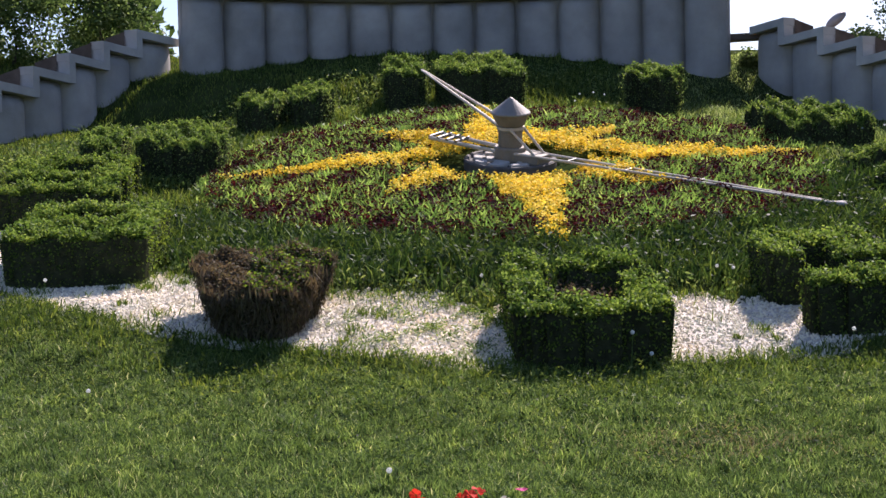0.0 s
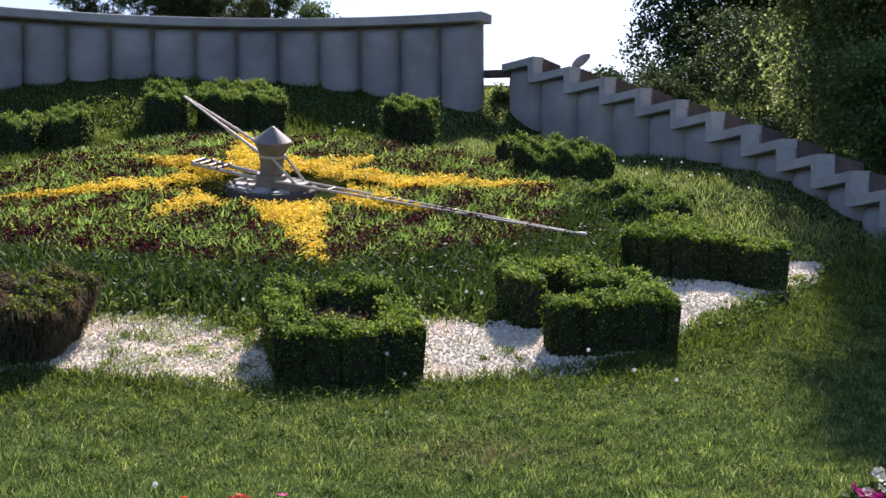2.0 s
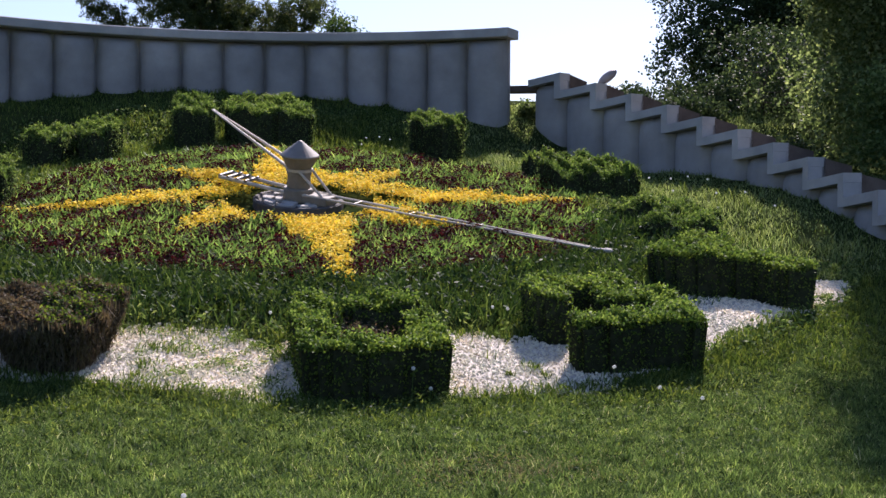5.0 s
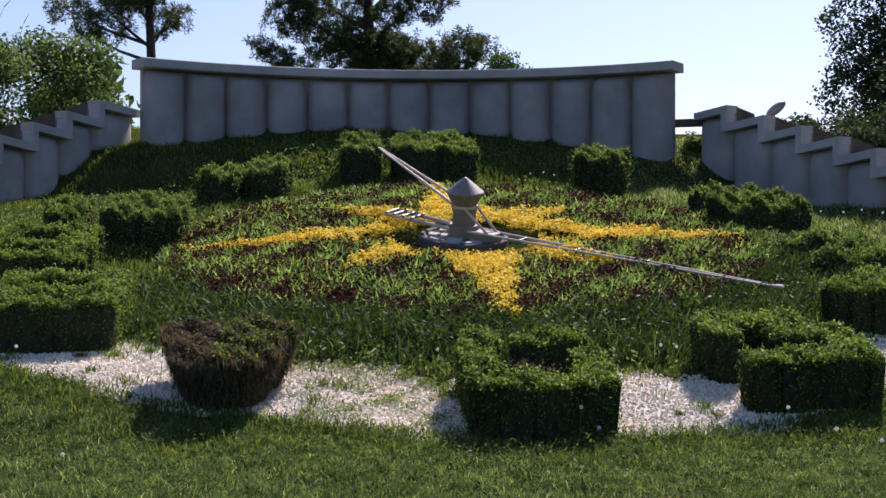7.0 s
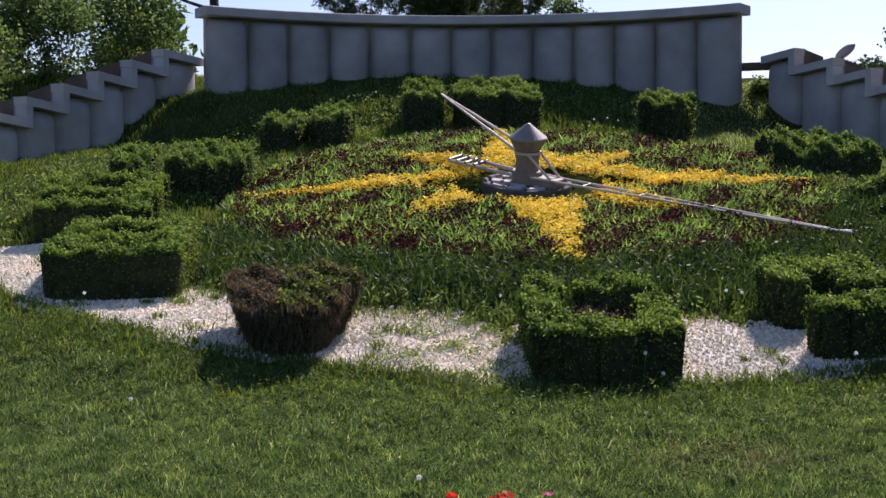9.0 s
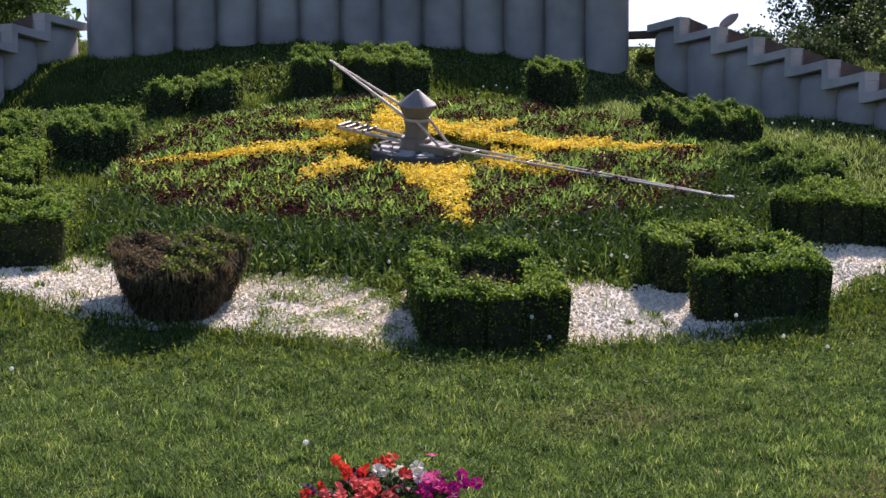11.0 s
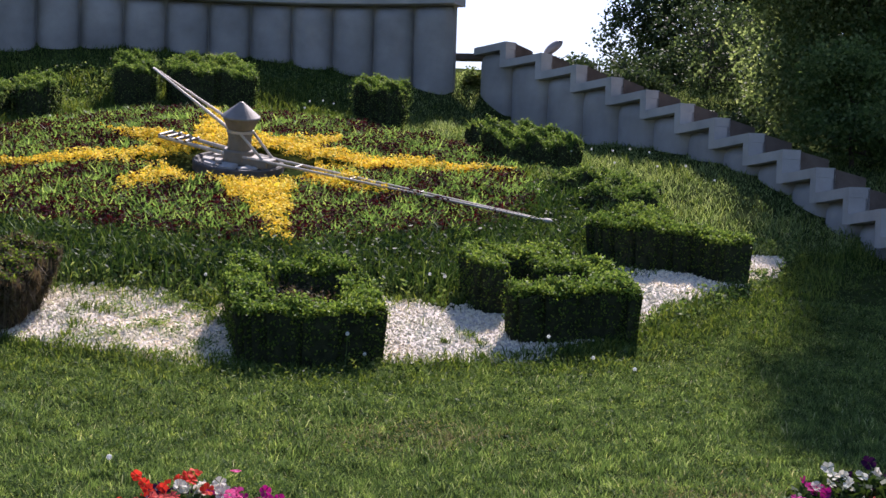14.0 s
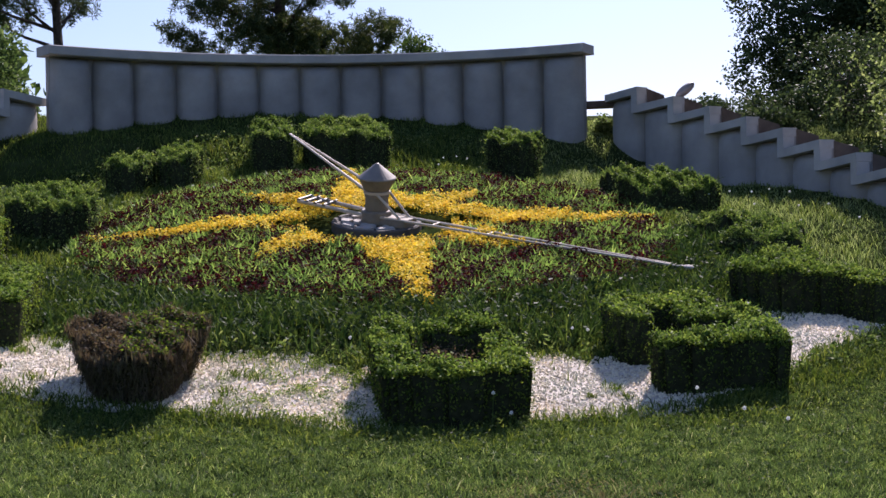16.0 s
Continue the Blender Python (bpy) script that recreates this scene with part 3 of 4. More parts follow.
    # lighter leaves over the top only, painting the sun that falls there
    if leaves is not M_DEAD:
        m = n // 3 if leaves is M_BOX else n // 2
        i = rng.choice(np.nonzero(~side)[0], m)
        q = np.stack([x[i] - base.x, y[i] - base.y, z[i] - base.z + rng.uniform(-0.01, 0.035, m) * (0.3 + 1.2 * lump(x[i], y[i], 8.0, 41))], 1) + rng.normal(0, 0.012, (m, 3))
        Vt, Ft = cards(q, rng.normal(size=(m, 3)) + np.array([0.1, 0.3, 0.4]), rng.uniform(0.022, 0.045, m), 0.019)
        np_part("sunlit_top", Vt, Ft, M_SHOOT, top, "shoots on the top, coloured light for the sun on them")
    if brown:
        m = 1500
        qa, qb = rng.normal(0.0, 0.13, m), rng.normal(0.14, 0.13, m)
        qx, qy = out(l0 + qa, u0 + qb)
        q = np.stack([qx - base.x, qy - base.y, topz(qa, qb) - base.z - rng.uniform(0.07, 0.32, m)], 1)
        Vt, Ft = cards(q, rng.normal(size=(m, 3)) + np.array([0, -0.6, 0.5]), rng.uniform(0.02, 0.05, m), 0.014)
        np_part("dead_patch", Vt, Ft, M_DEAD, top, "withered brown leaves inside the figure")
    if leaves is M_DEAD:
        m = int(n * 0.8)
        i = rng.choice(np.nonzero(side)[0], m)
        q = np.stack([x[i] - base.x, y[i] - base.y, z[i] - base.z], 1) + rng.normal(0, 0.012, (m, 3))
        Vt, Ft = cards(q, nn[i], rng.uniform(0.07, 0.16, m), 0.010, along=np.stack([nn[i, 0] * 0.3, nn[i, 1] * 0.3, np.ones(m)], 1) + rng.normal(0, 0.2, (m, 3)))
        np_part("dry_twig_cover", Vt, Ft, M_DEAD, top, "bare brown twigs")
        i = rng.choice(np.nonzero(~side & (a > -0.1))[0], m // 6)
        q = np.stack([x[i] - base.x, y[i] - base.y, z[i] - base.z + 0.015], 1)
        Vt, Ft = cards(q, nn[i], rng.uniform(0.025, 0.04, len(i)), 0.02)
        np_part("green_growth", Vt, Ft, M_BOX, top, "few surviving green shoots")
    np_part("leaf_cover", Vc, Fc, leaves, top)
    return top


hedge("6", -0.21, -5.86, 1.11, 1.34, 0.40, half=0.14, brown=True, label="clipped green box hedge shaped as the figure six, brown inside")
hedge("5", 1.92, -5.33, 1.19, 1.34, 0.40, half=0.15)
hedge("4", 3.69, -3.6, 1.53, 1.55, 0.40, half=0.20)
hedge("3", 4.25, -1.0, 1.05, 1.30, 0.22, leaves=M_WEED, label="overgrown straggly box hedge shaped as the figure three", ragged=0.09, density=3200)
hedge("2", 3.95, 1.5, 1.25, 1.30, 0.30, leaves=M_WEED, label="overgrown box hedge shaped as the figure two", ragged=0.075)
hedge("1", 2.45, 3.65, 0.70, 1.0, 0.56, half=0.34, leaves=M_WEED, label="overgrown box hedge shaped as the figure one", ragged=0.07)
hedge("1", -1.04, 4.6, 0.62, 1.0, 0.56, half=0.30, ragged=0.05, leaves=M_WEED)
hedge("2", 0.06, 4.55, 1.28, 1.0, 0.56, half=0.23, ragged=0.04, leaves=M_WEED)
hedge("1", -3.06, 3.65, 0.72, 1.2, 0.44, half=0.27, leaves=M_WEED, ragged=0.07)
hedge("1", -2.40, 3.75, 0.72, 1.2, 0.44, half=0.27, leaves=M_WEED, ragged=0.07)
hedge("1", -4.75, 0.95, 0.50, 1.2, 0.36, half=0.22, ragged=0.06, leaves=M_WEED)
hedge("0", -3.80, 0.85, 0.95, 1.3, 0.42, half=0.19, ragged=0.06, leaves=M_WEED)
hedge("9", -4.80, -0.95, 1.25, 1.55, 0.38, half=0.13)
hedge("8", -4.13, -3.3, 1.20, 1.60, 0.42, half=0.13)
hedge("7", -2.50, -5.36, 1.0, 1.2, 0.40, half=0.36, leaves=M_DEAD, label="half-dead brown box hedge shaped as the figure seven", ragged=0.03, density=5200, flare=0.32, size=0.03)

# ---- the flower bed of the clock face ----


def in_star(l, u, grow=1.0):
    """A compass rose: four long points and four short ones."""
    r, a = np.hypot(l, u), np.degrees(np.arctan2(l, u))
    def point(off, length, half):
        d = np.abs((a - off + 45) % 90 - 45)
        return r * np.cos(np.radians(d)) / length + r * np.sin(np.radians(d)) / half
    tail = (u < 0) & (np.abs(l + 0.02 * np.sin(7 * u)) < np.where(u > -2.1, 0.20, 0.06) + 0.06 * np.sin(11 * u + 1)) & (u > -3.55 * grow)
    return (np.minimum(point(0, 3.4 * grow, np.where(np.abs(l) > np.abs(u), np.where(l > 0, 0.64, 0.46), 0.70) * grow), point(45, 2.2 * grow, 0.70 * grow)) < 1) | tail


def scatter_disc(n, r0, r1):
    r, a = np.sqrt(rng.uniform(r0 * r0, r1 * r1, n)), rng.uniform(0, 2 * np.pi, n)
    return r * np.sin(a), r * np.cos(a)


l, u = scatter_disc(210000, 0.6, 3.65)
k = ((np.hypot(l, u) > 0.86) | (u > 0.1)) & in_star(l + 0.05 * np.sin(9 * u), u + 0.05 * np.sin(8 * l)) & (rng.random(len(l)) < 0.3 + 0.95 * lump(l, u, 5.0, 2))
l, u = l[k], u[k]
x, y = out(l, u)
z = gz(x, y) + (0.10 + 0.07 * lump(l, u, 6.0, 1) + 0.09 * lump(l, u, 15.0, 6)) * np.where((np.hypot(l, u) < 1.3) & (u < 0), 0.55, 1.0) + rng.uniform(-0.05, 0.03, len(l))
V, F = cards(np.stack([x, y, z], 1), np.stack([rng.normal(0, 0.6, len(l)), rng.normal(-0.25, 0.6, len(l)), np.ones(len(l))], 1), rng.uniform(0.02, 0.04, len(l)), 0.027)
tagged(np_part("yellow_flowers", V, F, M_YELLOW), "bright yellow bedding flowers planted as a compass star", "flowers", kind="stuff")

l, u = scatter_disc(16000, 0.6, 3.45)
k = (~in_star(l, u, 0.95)) & (rng.random(len(l)) < 0.5 + 0.7 * lump(l, u, 3.0, 5))
l, u = np.repeat(l[k], 7), np.repeat(u[k], 7)
l, u = l + rng.normal(0, 0.03, len(l)), u + rng.normal(0, 0.03, len(l))
x, y = out(l, u)
z = gz(x, y) + rng.uniform(0.02, 0.22, len(l)) * (0.6 + 0.5 * lump(l, u, 4.0, 8))
V, F = cards(np.stack([x, y, z], 1), np.stack([rng.normal(0, 0.7, len(l)), rng.normal(-0.2, 0.7, len(l)), np.ones(len(l))], 1), rng.uniform(0.03, 0.06, len(l)), 0.026)
tagged(np_part("red_foliage_plants", V, F, M_RED), "dark red leafy bedding plants", "plants", kind="stuff")

# leafy sprouts: a few broad blades fanning out from each foot
l, u = scatter_disc(15000, 0.55, 3.5)
k = (~in_star(l, u, 0.93)) & (rng.random(len(l)) < np.clip(3.4 * lump(l, u, 3.4, 3) - 0.95, 0.04, 1) * np.where((np.hypot(l, u) > 2.9) & (u < -1), 0.35, 1.0))
l, u = np.repeat(l[k], 8), np.repeat(u[k], 8)
x, y = out(l + rng.normal(0, 0.025, len(l)), u + rng.normal(0, 0.025, len(l)))
hgt = rng.uniform(0.09, 0.20, len(l)) * np.repeat(rng.uniform(0.7, 1.25, len(l) // 8), 8)
V, F = blades(x, y, gz(x, y), hgt, rng.uniform(0.016, 0.032, len(l)), 0.75)
tagged(np_part("tall_grass", V, F, M_REEDY), "fresh green broad-bladed grass growing in the flower bed", "grass", kind="stuff")

# ---- white gravel ring ----
RI, RO = 5.05, 6.42


def gravel_w(l, u):
    r, a = np.hypot(l, u), np.degrees(np.arctan2(l, u)) % 360
    e = 0.12 * np.sin(a * 0.31) + 0.08 * np.sin(a * 0.83 + 1) + 0.05 * np.sin(a * 2.1)
    return (r > RI + e) & (r < RO + 0.5 * e - 0.5 * np.exp(-((a - 146) / 10) ** 2) - 0.25 * np.clip((140 - a) / 10, 0, 1)) & (a > 121) & (a < 252)


na_, nr_ = 260, 14
V = []
for i in range(na_ + 1):
    a = radians(121 + 131 * i / na_)
    e = 0.12 * math.sin(math.degrees(a) * 0.31) + 0.08 * math.sin(math.degrees(a) * 0.83 + 1) + 0.05 * math.sin(math.degrees(a) * 2.1)
    for j in range(nr_ + 1):
        r = RI + e + (RO + 0.5 * e - 0.5 * math.exp(-((math.degrees(a) - 146) / 10) ** 2) - 0.25 * min(1.0, max(0.0, (140 - math.degrees(a)) / 10)) - RI - e) * j / nr_
        x, y = out(r * math.sin(a), r * math.cos(a))
        V.append((x, y, float(gz(x, y)) + (0.016 if 0 < j < nr_ else -0.01)))
i = np.arange((na_ + 1) * (nr_ + 1)).reshape(na_ + 1, nr_ + 1)
gravel = np_part("gravel_strip", V, np.stack([i[:-1, :-1], i[:-1, 1:], i[1:, 1:], i[1:, :-1]], -1).reshape(-1, 4), M_GRAVELBED, smooth=True)
tagged(gravel, "curved strip of white gravel under the hedges", "gravel", kind="structure")
l, u = scatter_disc(120000, RI - 0.2, RO + 0.2)
k = gravel_w(l, u)
l, u = l[k], u[k]
n = len(l)
x, y = out(l, u)
s = rng.uniform(0.006, 0.015, n)
C = np.stack([x, y, gz(x, y) + 0.016 + s * 0.3], 1)
ax = [unit(rng.normal(size=(n, 3))) for _ in range(2)]
e1 = ax[0]
e2 = unit(np.cross(ax[0], ax[1]))
e3 = np.cross(e1, e2)
sc = [s[:, None] * rng.uniform(0.6, 1.3, (n, 1)) for _ in range(3)]
V = np.stack([C + e1 * sc[0], C - e1 * sc[0], C + e2 * sc[1], C - e2 * sc[1], C + e3 * sc[2], C - e3 * sc[2]], 1).reshape(-1, 3)
o = np.array([(0, 2, 4), (2, 1, 4), (1, 3, 4), (3, 0, 4), (2, 0, 5), (1, 2, 5), (3, 1, 5), (0, 3, 5)])
F = (np.arange(n)[:, None, None] * 6 + o[None]).reshape(-1, 3)
tagged(np_part("gravel_stones", V, F, M_STONE), "loose white marble chippings", "gravel", kind="stuff")

# ---- lawn and wild grass ----


def dryness(x, y):
    return 1.3 * np.exp(-(((x - 3.1) / 0.6) ** 2 + ((y - 6.2) / 0.4) ** 2)) + 0.35 * np.exp(-(((x - 2.0) / 0.5) ** 2 + ((y - 5.7) / 0.25) ** 2)) + 0.45 * np.exp(-(((x - 1.5) / 0.6) ** 2 + ((y - 7.8) / 0.3) ** 2))


def bare(l, u):
    r = np.hypot(l, u)
    return (r < 3.3) | gravel_w(l, u)


n = 120000
x, y = rng.uniform(-4.8, 9.2, n), 4.3 + 7.2 * rng.random(n) ** 1.05
l, u = inn(x, y)
k = (np.hypot(l, u) > 5.7) & ~bare(l, u) & (x < 1.2 + 0.60 * y) & (x > -0.6 - 0.36 * y) & (rng.random(n) < 0.3 + 0.5 * lump(x, y, 3.0, 4) + 0.5 * lump(x, y, 11.0, 62))
x, y = x[k], y[k]
tuft = rng.uniform(0.5, 1.4, len(x)) * (0.35 + 0.4 * lump(x, y, 4.0, 6) + 0.5 * (lump(x, y, 9.0, 61) > 0.54))
spread = np.repeat(rng.uniform(0.015, 0.04, len(x)), 11)
x, y, tuft = np.repeat(x, 11), np.repeat(y, 11), np.repeat(tuft, 11)
x, y = x + rng.normal(0, 1, len(x)) * spread, y + rng.normal(0, 1, len(x)) * spread
dr = rng.random(len(x)) < dryness(x, y) * 0.9
hgt = rng.uniform(0.022, 0.05, len(x)) * tuft
z = gz(x, y)
V, F = blades1(x[~dr], y[~dr], z[~dr], hgt[~dr], rng.uniform(0.0035, 0.0075, (~dr).sum()), 1.1)
tagged(np_part("lawn_grass", V, F, M_LAWN), "short green lawn grass", "grass", kind="stuff")
# taller tufts left standing after mowing
tx, ty = rng.uniform(-4.8, 9.2, 9000), 4.4 + 6.0 * rng.random(9000)
tl, tu = inn(tx, ty)
k = ~bare(tl, tu) & (np.hypot(tl, tu) > 6.3) & (tx < 1.2 + 0.60 * ty) & (tx > -0.6 - 0.36 * ty) & (rng.random(9000) < 0.15 + 1.1 * lump(tx, ty, 2.6, 81) ** 2)
tx, ty, th_ = np.repeat(tx[k], 16), np.repeat(ty[k], 16), np.repeat(rng.uniform(0.035, 0.085, k.sum()), 16)
tx, ty = tx + rng.normal(0, 0.025, len(tx)), ty + rng.normal(0, 0.025, len(ty))
V, F = blades(tx, ty, gz(tx, ty), th_ * rng.uniform(0.6, 1.1, len(tx)), rng.uniform(0.005, 0.009, len(tx)), 1.0)
tagged(np_part("grass_tufts", V, F, M_LAWN), "taller tufts of grass standing in the lawn", "grass", kind="stuff")
c = rng.random(len(x)) < 0.2 * (lump(x, y, 5.0, 14) > 0.42)
V2, F2 = cards(np.stack([x[c], y[c], z[c] + rng.uniform(0.01, 0.05, c.sum())], 1), np.stack([rng.normal(0, 0.5, c.sum()), rng.normal(0, 0.5, c.sum()), np.ones(c.sum())], 1), rng.uniform(0.010, 0.022, c.sum()), 0.012)
tagged(np_part("clover_leaves", V2, F2, M_CLOVER), "small clover leaves in the lawn", "clover", kind="stuff")
V, F = blades1(x[dr], y[dr], z[dr], hgt[dr] * 0.8, 0.011, 1.8)
tagged(np_part("dry_grass", V, F, M_DRY), "dry yellowed patch of lawn grass", "grass", kind="stuff")

n = 330000
x, y = rng.uniform(-7.5, 9.5, n), rng.uniform(8.5, 23.5, n)
l, u = inn(x, y)
r = np.hypot(l, u)
k = ~bare(l, u) & (r > 3.2) & ((r < 6.6 + 0.8 * lump(x, y, 2.0, 33)) | (u > -4)) & (rng.random(n) < (0.25 + 1.0 * lump(x, y, 2.2, 9)) * np.where((r < 5.0) & (u < -1.5), 0.2, 1.0)) & (x < 1.2 + 0.60 * y) & (x > -0.6 - 0.36 * y)
x, y, r, u = x[k], y[k], r[k], u[k]
hgt = rng.uniform(0.06, 0.17, len(x)) * (0.5 + 1.0 * lump(x, y, 2.7, 7)) * np.where((r > 5.7) & (u > -2), 0.5, 1.0) * np.where((r > 6.2) & (u < -3.5), 0.5, 1.0)
# right-hand slope: most blades get the lightened, sunlit colour
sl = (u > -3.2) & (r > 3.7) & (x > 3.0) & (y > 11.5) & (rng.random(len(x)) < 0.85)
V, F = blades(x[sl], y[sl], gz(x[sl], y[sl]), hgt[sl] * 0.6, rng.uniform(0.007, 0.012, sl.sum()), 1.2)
tagged(np_part("slope_grass", V, F, M_SUNLIT_GRASS), "short grass on the slope, coloured paler for sunlight", "grass", kind="stuff")
x, y, hgt = x[~sl], y[~sl], hgt[~sl]
V, F = blades(x, y, gz(x, y), hgt, rng.uniform(0.007, 0.013, len(x)), 0.8)
tagged(np_part("wild_grass", V, F, M_WILD), "unmown green grass on the mound", "grass", kind="stuff")

n = 90000
l, u = scatter_disc(n, 3.25, 6.3)
k = ~gravel_w(l, u) & ~((u < -1.2) & (np.hypot(l, u) < 4.75) & (rng.random(n) < 0.85)) & ~((l > 2.8) & (np.hypot(l, u) > 4.2) & (u > -2.4)) & (rng.random(n) < np.clip(1.6 * lump(l, u, 2.4, 11) - 0.35 + 0.5 * (u < -2.5), 0, 1))
l, u = l[k], u[k]
x, y = out(l, u)
z = gz(x, y) + rng.uniform(0.01, 0.15, len(l)) * (0.4 + 0.9 * lump(l, u, 4.0, 12))
V, F = cards(np.stack([x, y, z], 1), np.stack([rng.normal(0, 1.2, len(l)), rng.normal(0, 1.2, len(l)), np.ones(len(l))], 1), rng.uniform(0.03, 0.07, len(l)), 0.026)
tagged(np_part("weed_plants", V, F, M_WEED), "low leafy weeds among the grass", "weeds", kind="stuff")

n = 190000
l, u = scatter_disc(n, 6.15, 8.9)
k = ~gravel_w(l, u) & (u < -2.5) & (rng.random(n) < np.clip(1.5 * lump(l, u, 4.5, 51) - 0.15, 0, 1) * np.clip((8.9 - np.hypot(l, u)) / 2.0, 0, 1))
l, u = l[k], u[k]
x, y = out(l, u)
z = gz(x, y) + rng.uniform(0.01, 0.12, len(l)) * (0.25 + 1.2 * lump(l, u, 6.0, 52))
V, F = cards(np.stack([x, y, z], 1), np.stack([rng.normal(0, 1.2, len(l)), rng.normal(0, 1.2, len(l)), np.ones(len(l))], 1), rng.uniform(0.018, 0.042, len(l)), 0.013)
tagged(np_part("edge_weeds", V, F, M_EDGEWEED), "dark leafy weeds along the edge of the gravel", "weeds", kind="stuff")

# ring below the bed: shade of its rim painted as dark leaves and grass
n = 62000
l, u = scatter_disc(n, 3.3, 4.95)
k = (u < -0.8 + 0.6 * np.sin(2 * l)) & (rng.random(n) < (0.55 + 0.6 * lump(l, u, 3.0, 15)) * np.clip((4.95 - np.hypot(l, u)) / 0.5, 0.15, 1))
l, u = l[k], u[k]
x, y = out(l, u)
z = gz(x, y) + rng.uniform(0.01, 0.24, len(l)) * (0.2 + 1.2 * lump(l, u, 5.0, 16))
V, F = cards(np.stack([x, y, z], 1), np.stack([rng.normal(0, 1.2, len(l)), rng.normal(0, 1.2, len(l)), np.ones(len(l))], 1), rng.uniform(0.035, 0.08, len(l)), 0.03)
tagged(np_part("border_plants", V, F, M_BORDER), "leafy green border plants below the flower bed, darkened for shade", "plants", kind="stuff")
n = 26000
l, u = scatter_disc(n, 3.3, 4.9)
k = (u < -0.9 + 0.6 * np.sin(2 * l)) & (rng.random(n) < np.clip(2.2 * lump(l, u, 4.0, 17) - 0.45, 0.05, 1))
l, u = l[k], u[k]
x, y = out(l, u)
V, F = blades(x, y, gz(x, y) + 0.02, rng.uniform(0.10, 0.28, len(l)), rng.uniform(0.010, 0.018, len(l)), 0.9)
tagged(np_part("border_grass", V, F, M_BORDERGRASS), "arching grass among the border plants, darkened for shade", "grass", kind="stuff")

# fallen leaf litter on the gravel
n = 9500
l, u = scatter_disc(n, RI - 0.1, RO + 0.1)
k = gravel_w(l, u) & (rng.random(n) < 0.3 + lump(l, u, 5.0, 21))
l, u = l[k], u[k]
x, y = out(l, u)
V, F = cards(np.stack([x, y, gz(x, y) + 0.034], 1), np.stack([rng.normal(0, 0.3, len(l)), rng.normal(0, 0.3, len(l)), np.ones(len(l))], 1), rng.uniform(0.012, 0.03, len(l)), 0.010)
tagged(np_part("leaf_litter", V, F, M_DEAD), "brown bits of leaf litter on the gravel", "litter", kind="stuff")

# sprigs that have come up through the gravel, and the ragged fringe at its edge
n = 14000
a = rng.uniform(123, 250, n)
cl = rng.random(n)
r = np.where(cl < 0.45, RO + rng.normal(-0.02, 0.07, n), np.where(cl < 0.7, RI + rng.normal(0.05, 0.12, n), rng.uniform(RI, RO, n)))
keep = (cl < 0.7) | ((np.abs(a - 193) < 7) & (rng.random(n) < 0.25)) | (lump(a * 0.35, r * 3.0, 2.0, 3) > 0.78)
a, r = np.radians(a[keep]), r[keep]
x, y = out(r * np.sin(a), r * np.cos(a))
V, F = blades(x, y, gz(x, y) + 0.01, rng.uniform(0.03, 0.09, len(x)), rng.uniform(0.007, 0.012, len(x)), 1.1)
tagged(np_part("gravel_sprigs", V, F, M_WILD), "green sprigs growing through the gravel", "weeds", kind="stuff")

# grass clumps rooted in the gravel
ca, cr = rng.uniform(128, 246, 46), rng.uniform(RI + 0.1, RO - 0.1, 46)
ca, cr, cs = np.repeat(np.radians(ca), 46), np.repeat(cr, 46), np.repeat(rng.uniform(0.02, 0.075, 46), 46)
x, y = out(cr * np.sin(ca) + rng.normal(0, 1, len(ca)) * cs, cr * np.cos(ca) + rng.normal(0, 1, len(ca)) * cs)
l, u = inn(x, y)
k = gravel_w(l, u)
x, y, cs = x[k], y[k], cs[k]
V, F = blades(x, y, gz(x, y) + 0.01, rng.uniform(0.03, 0.06, len(x)) * (0.6 + 14 * cs), rng.uniform(0.007, 0.013, len(x)), 1.2)
tagged(np_part("gravel_grass", V, F, M_WILD), "small clumps of grass rooted in the gravel", "grass", kind="stuff")

# low weeds spreading over the gravel
n = 16000
a, r = rng.uniform(183, 203, n), rng.uniform(RI, RO, n)
k = rng.random(n) < np.clip(2.6 * lump(a * 0.5, r * 5.0, 1.7, 71) - 1.15, 0, 1) * np.exp(-((a - 192) / 6) ** 2)
a, r = np.radians(a[k]), r[k]
x, y = out(r * np.sin(a), r * np.cos(a))
V, F = cards(np.stack([x, y, gz(x, y) + rng.uniform(0.025, 0.07, len(x))], 1), np.stack([rng.normal(0, 0.8, len(x)), rng.normal(0, 0.8, len(x)), np.ones(len(x))], 1), rng.uniform(0.015, 0.04, len(x)), 0.014)
tagged(np_part("gravel_weeds", V, F, M_SHOOT), "low green weeds spreading over the gravel", "weeds", kind="stuff")

# ---- trees ----


def blob_points(blobs, n):
    w = np.array([b[3] ** 2 for b in blobs])
    k = rng.choice(len(blobs), n, p=w / w.sum())
    B = np.array(blobs)[k]
    d = unit(rng.normal(size=(n, 3))) * (rng.uniform(0.25, 1.0, n) ** 0.5)[:, None]
    d *= (1 + 0.25 * np.sin(7 * d[:, :1] + 3 * k[:, None]) * np.cos(6 * d[:, 2:]))
    return B[:, :3] + d * B[:, 3:4] * np.array([1, 1, 0.8]), d


def crown_blobs(cx, cy, z0, z1, rad, count, rmin, rmax, seed, taper=0.5):
    g = np.random.default_rng(seed)
    res = []
    for _ in range(count):
        t = g.random()
        rr = rad * (1 - taper * t) * math.sqrt(g.random())
        a = g.uniform(0, 2 * math.pi)
        res.append((cx + rr * math.cos(a), cy + rr * math.sin(a), z0 + (z1 - z0) * t, g.uniform(rmin, rmax)))
    return res


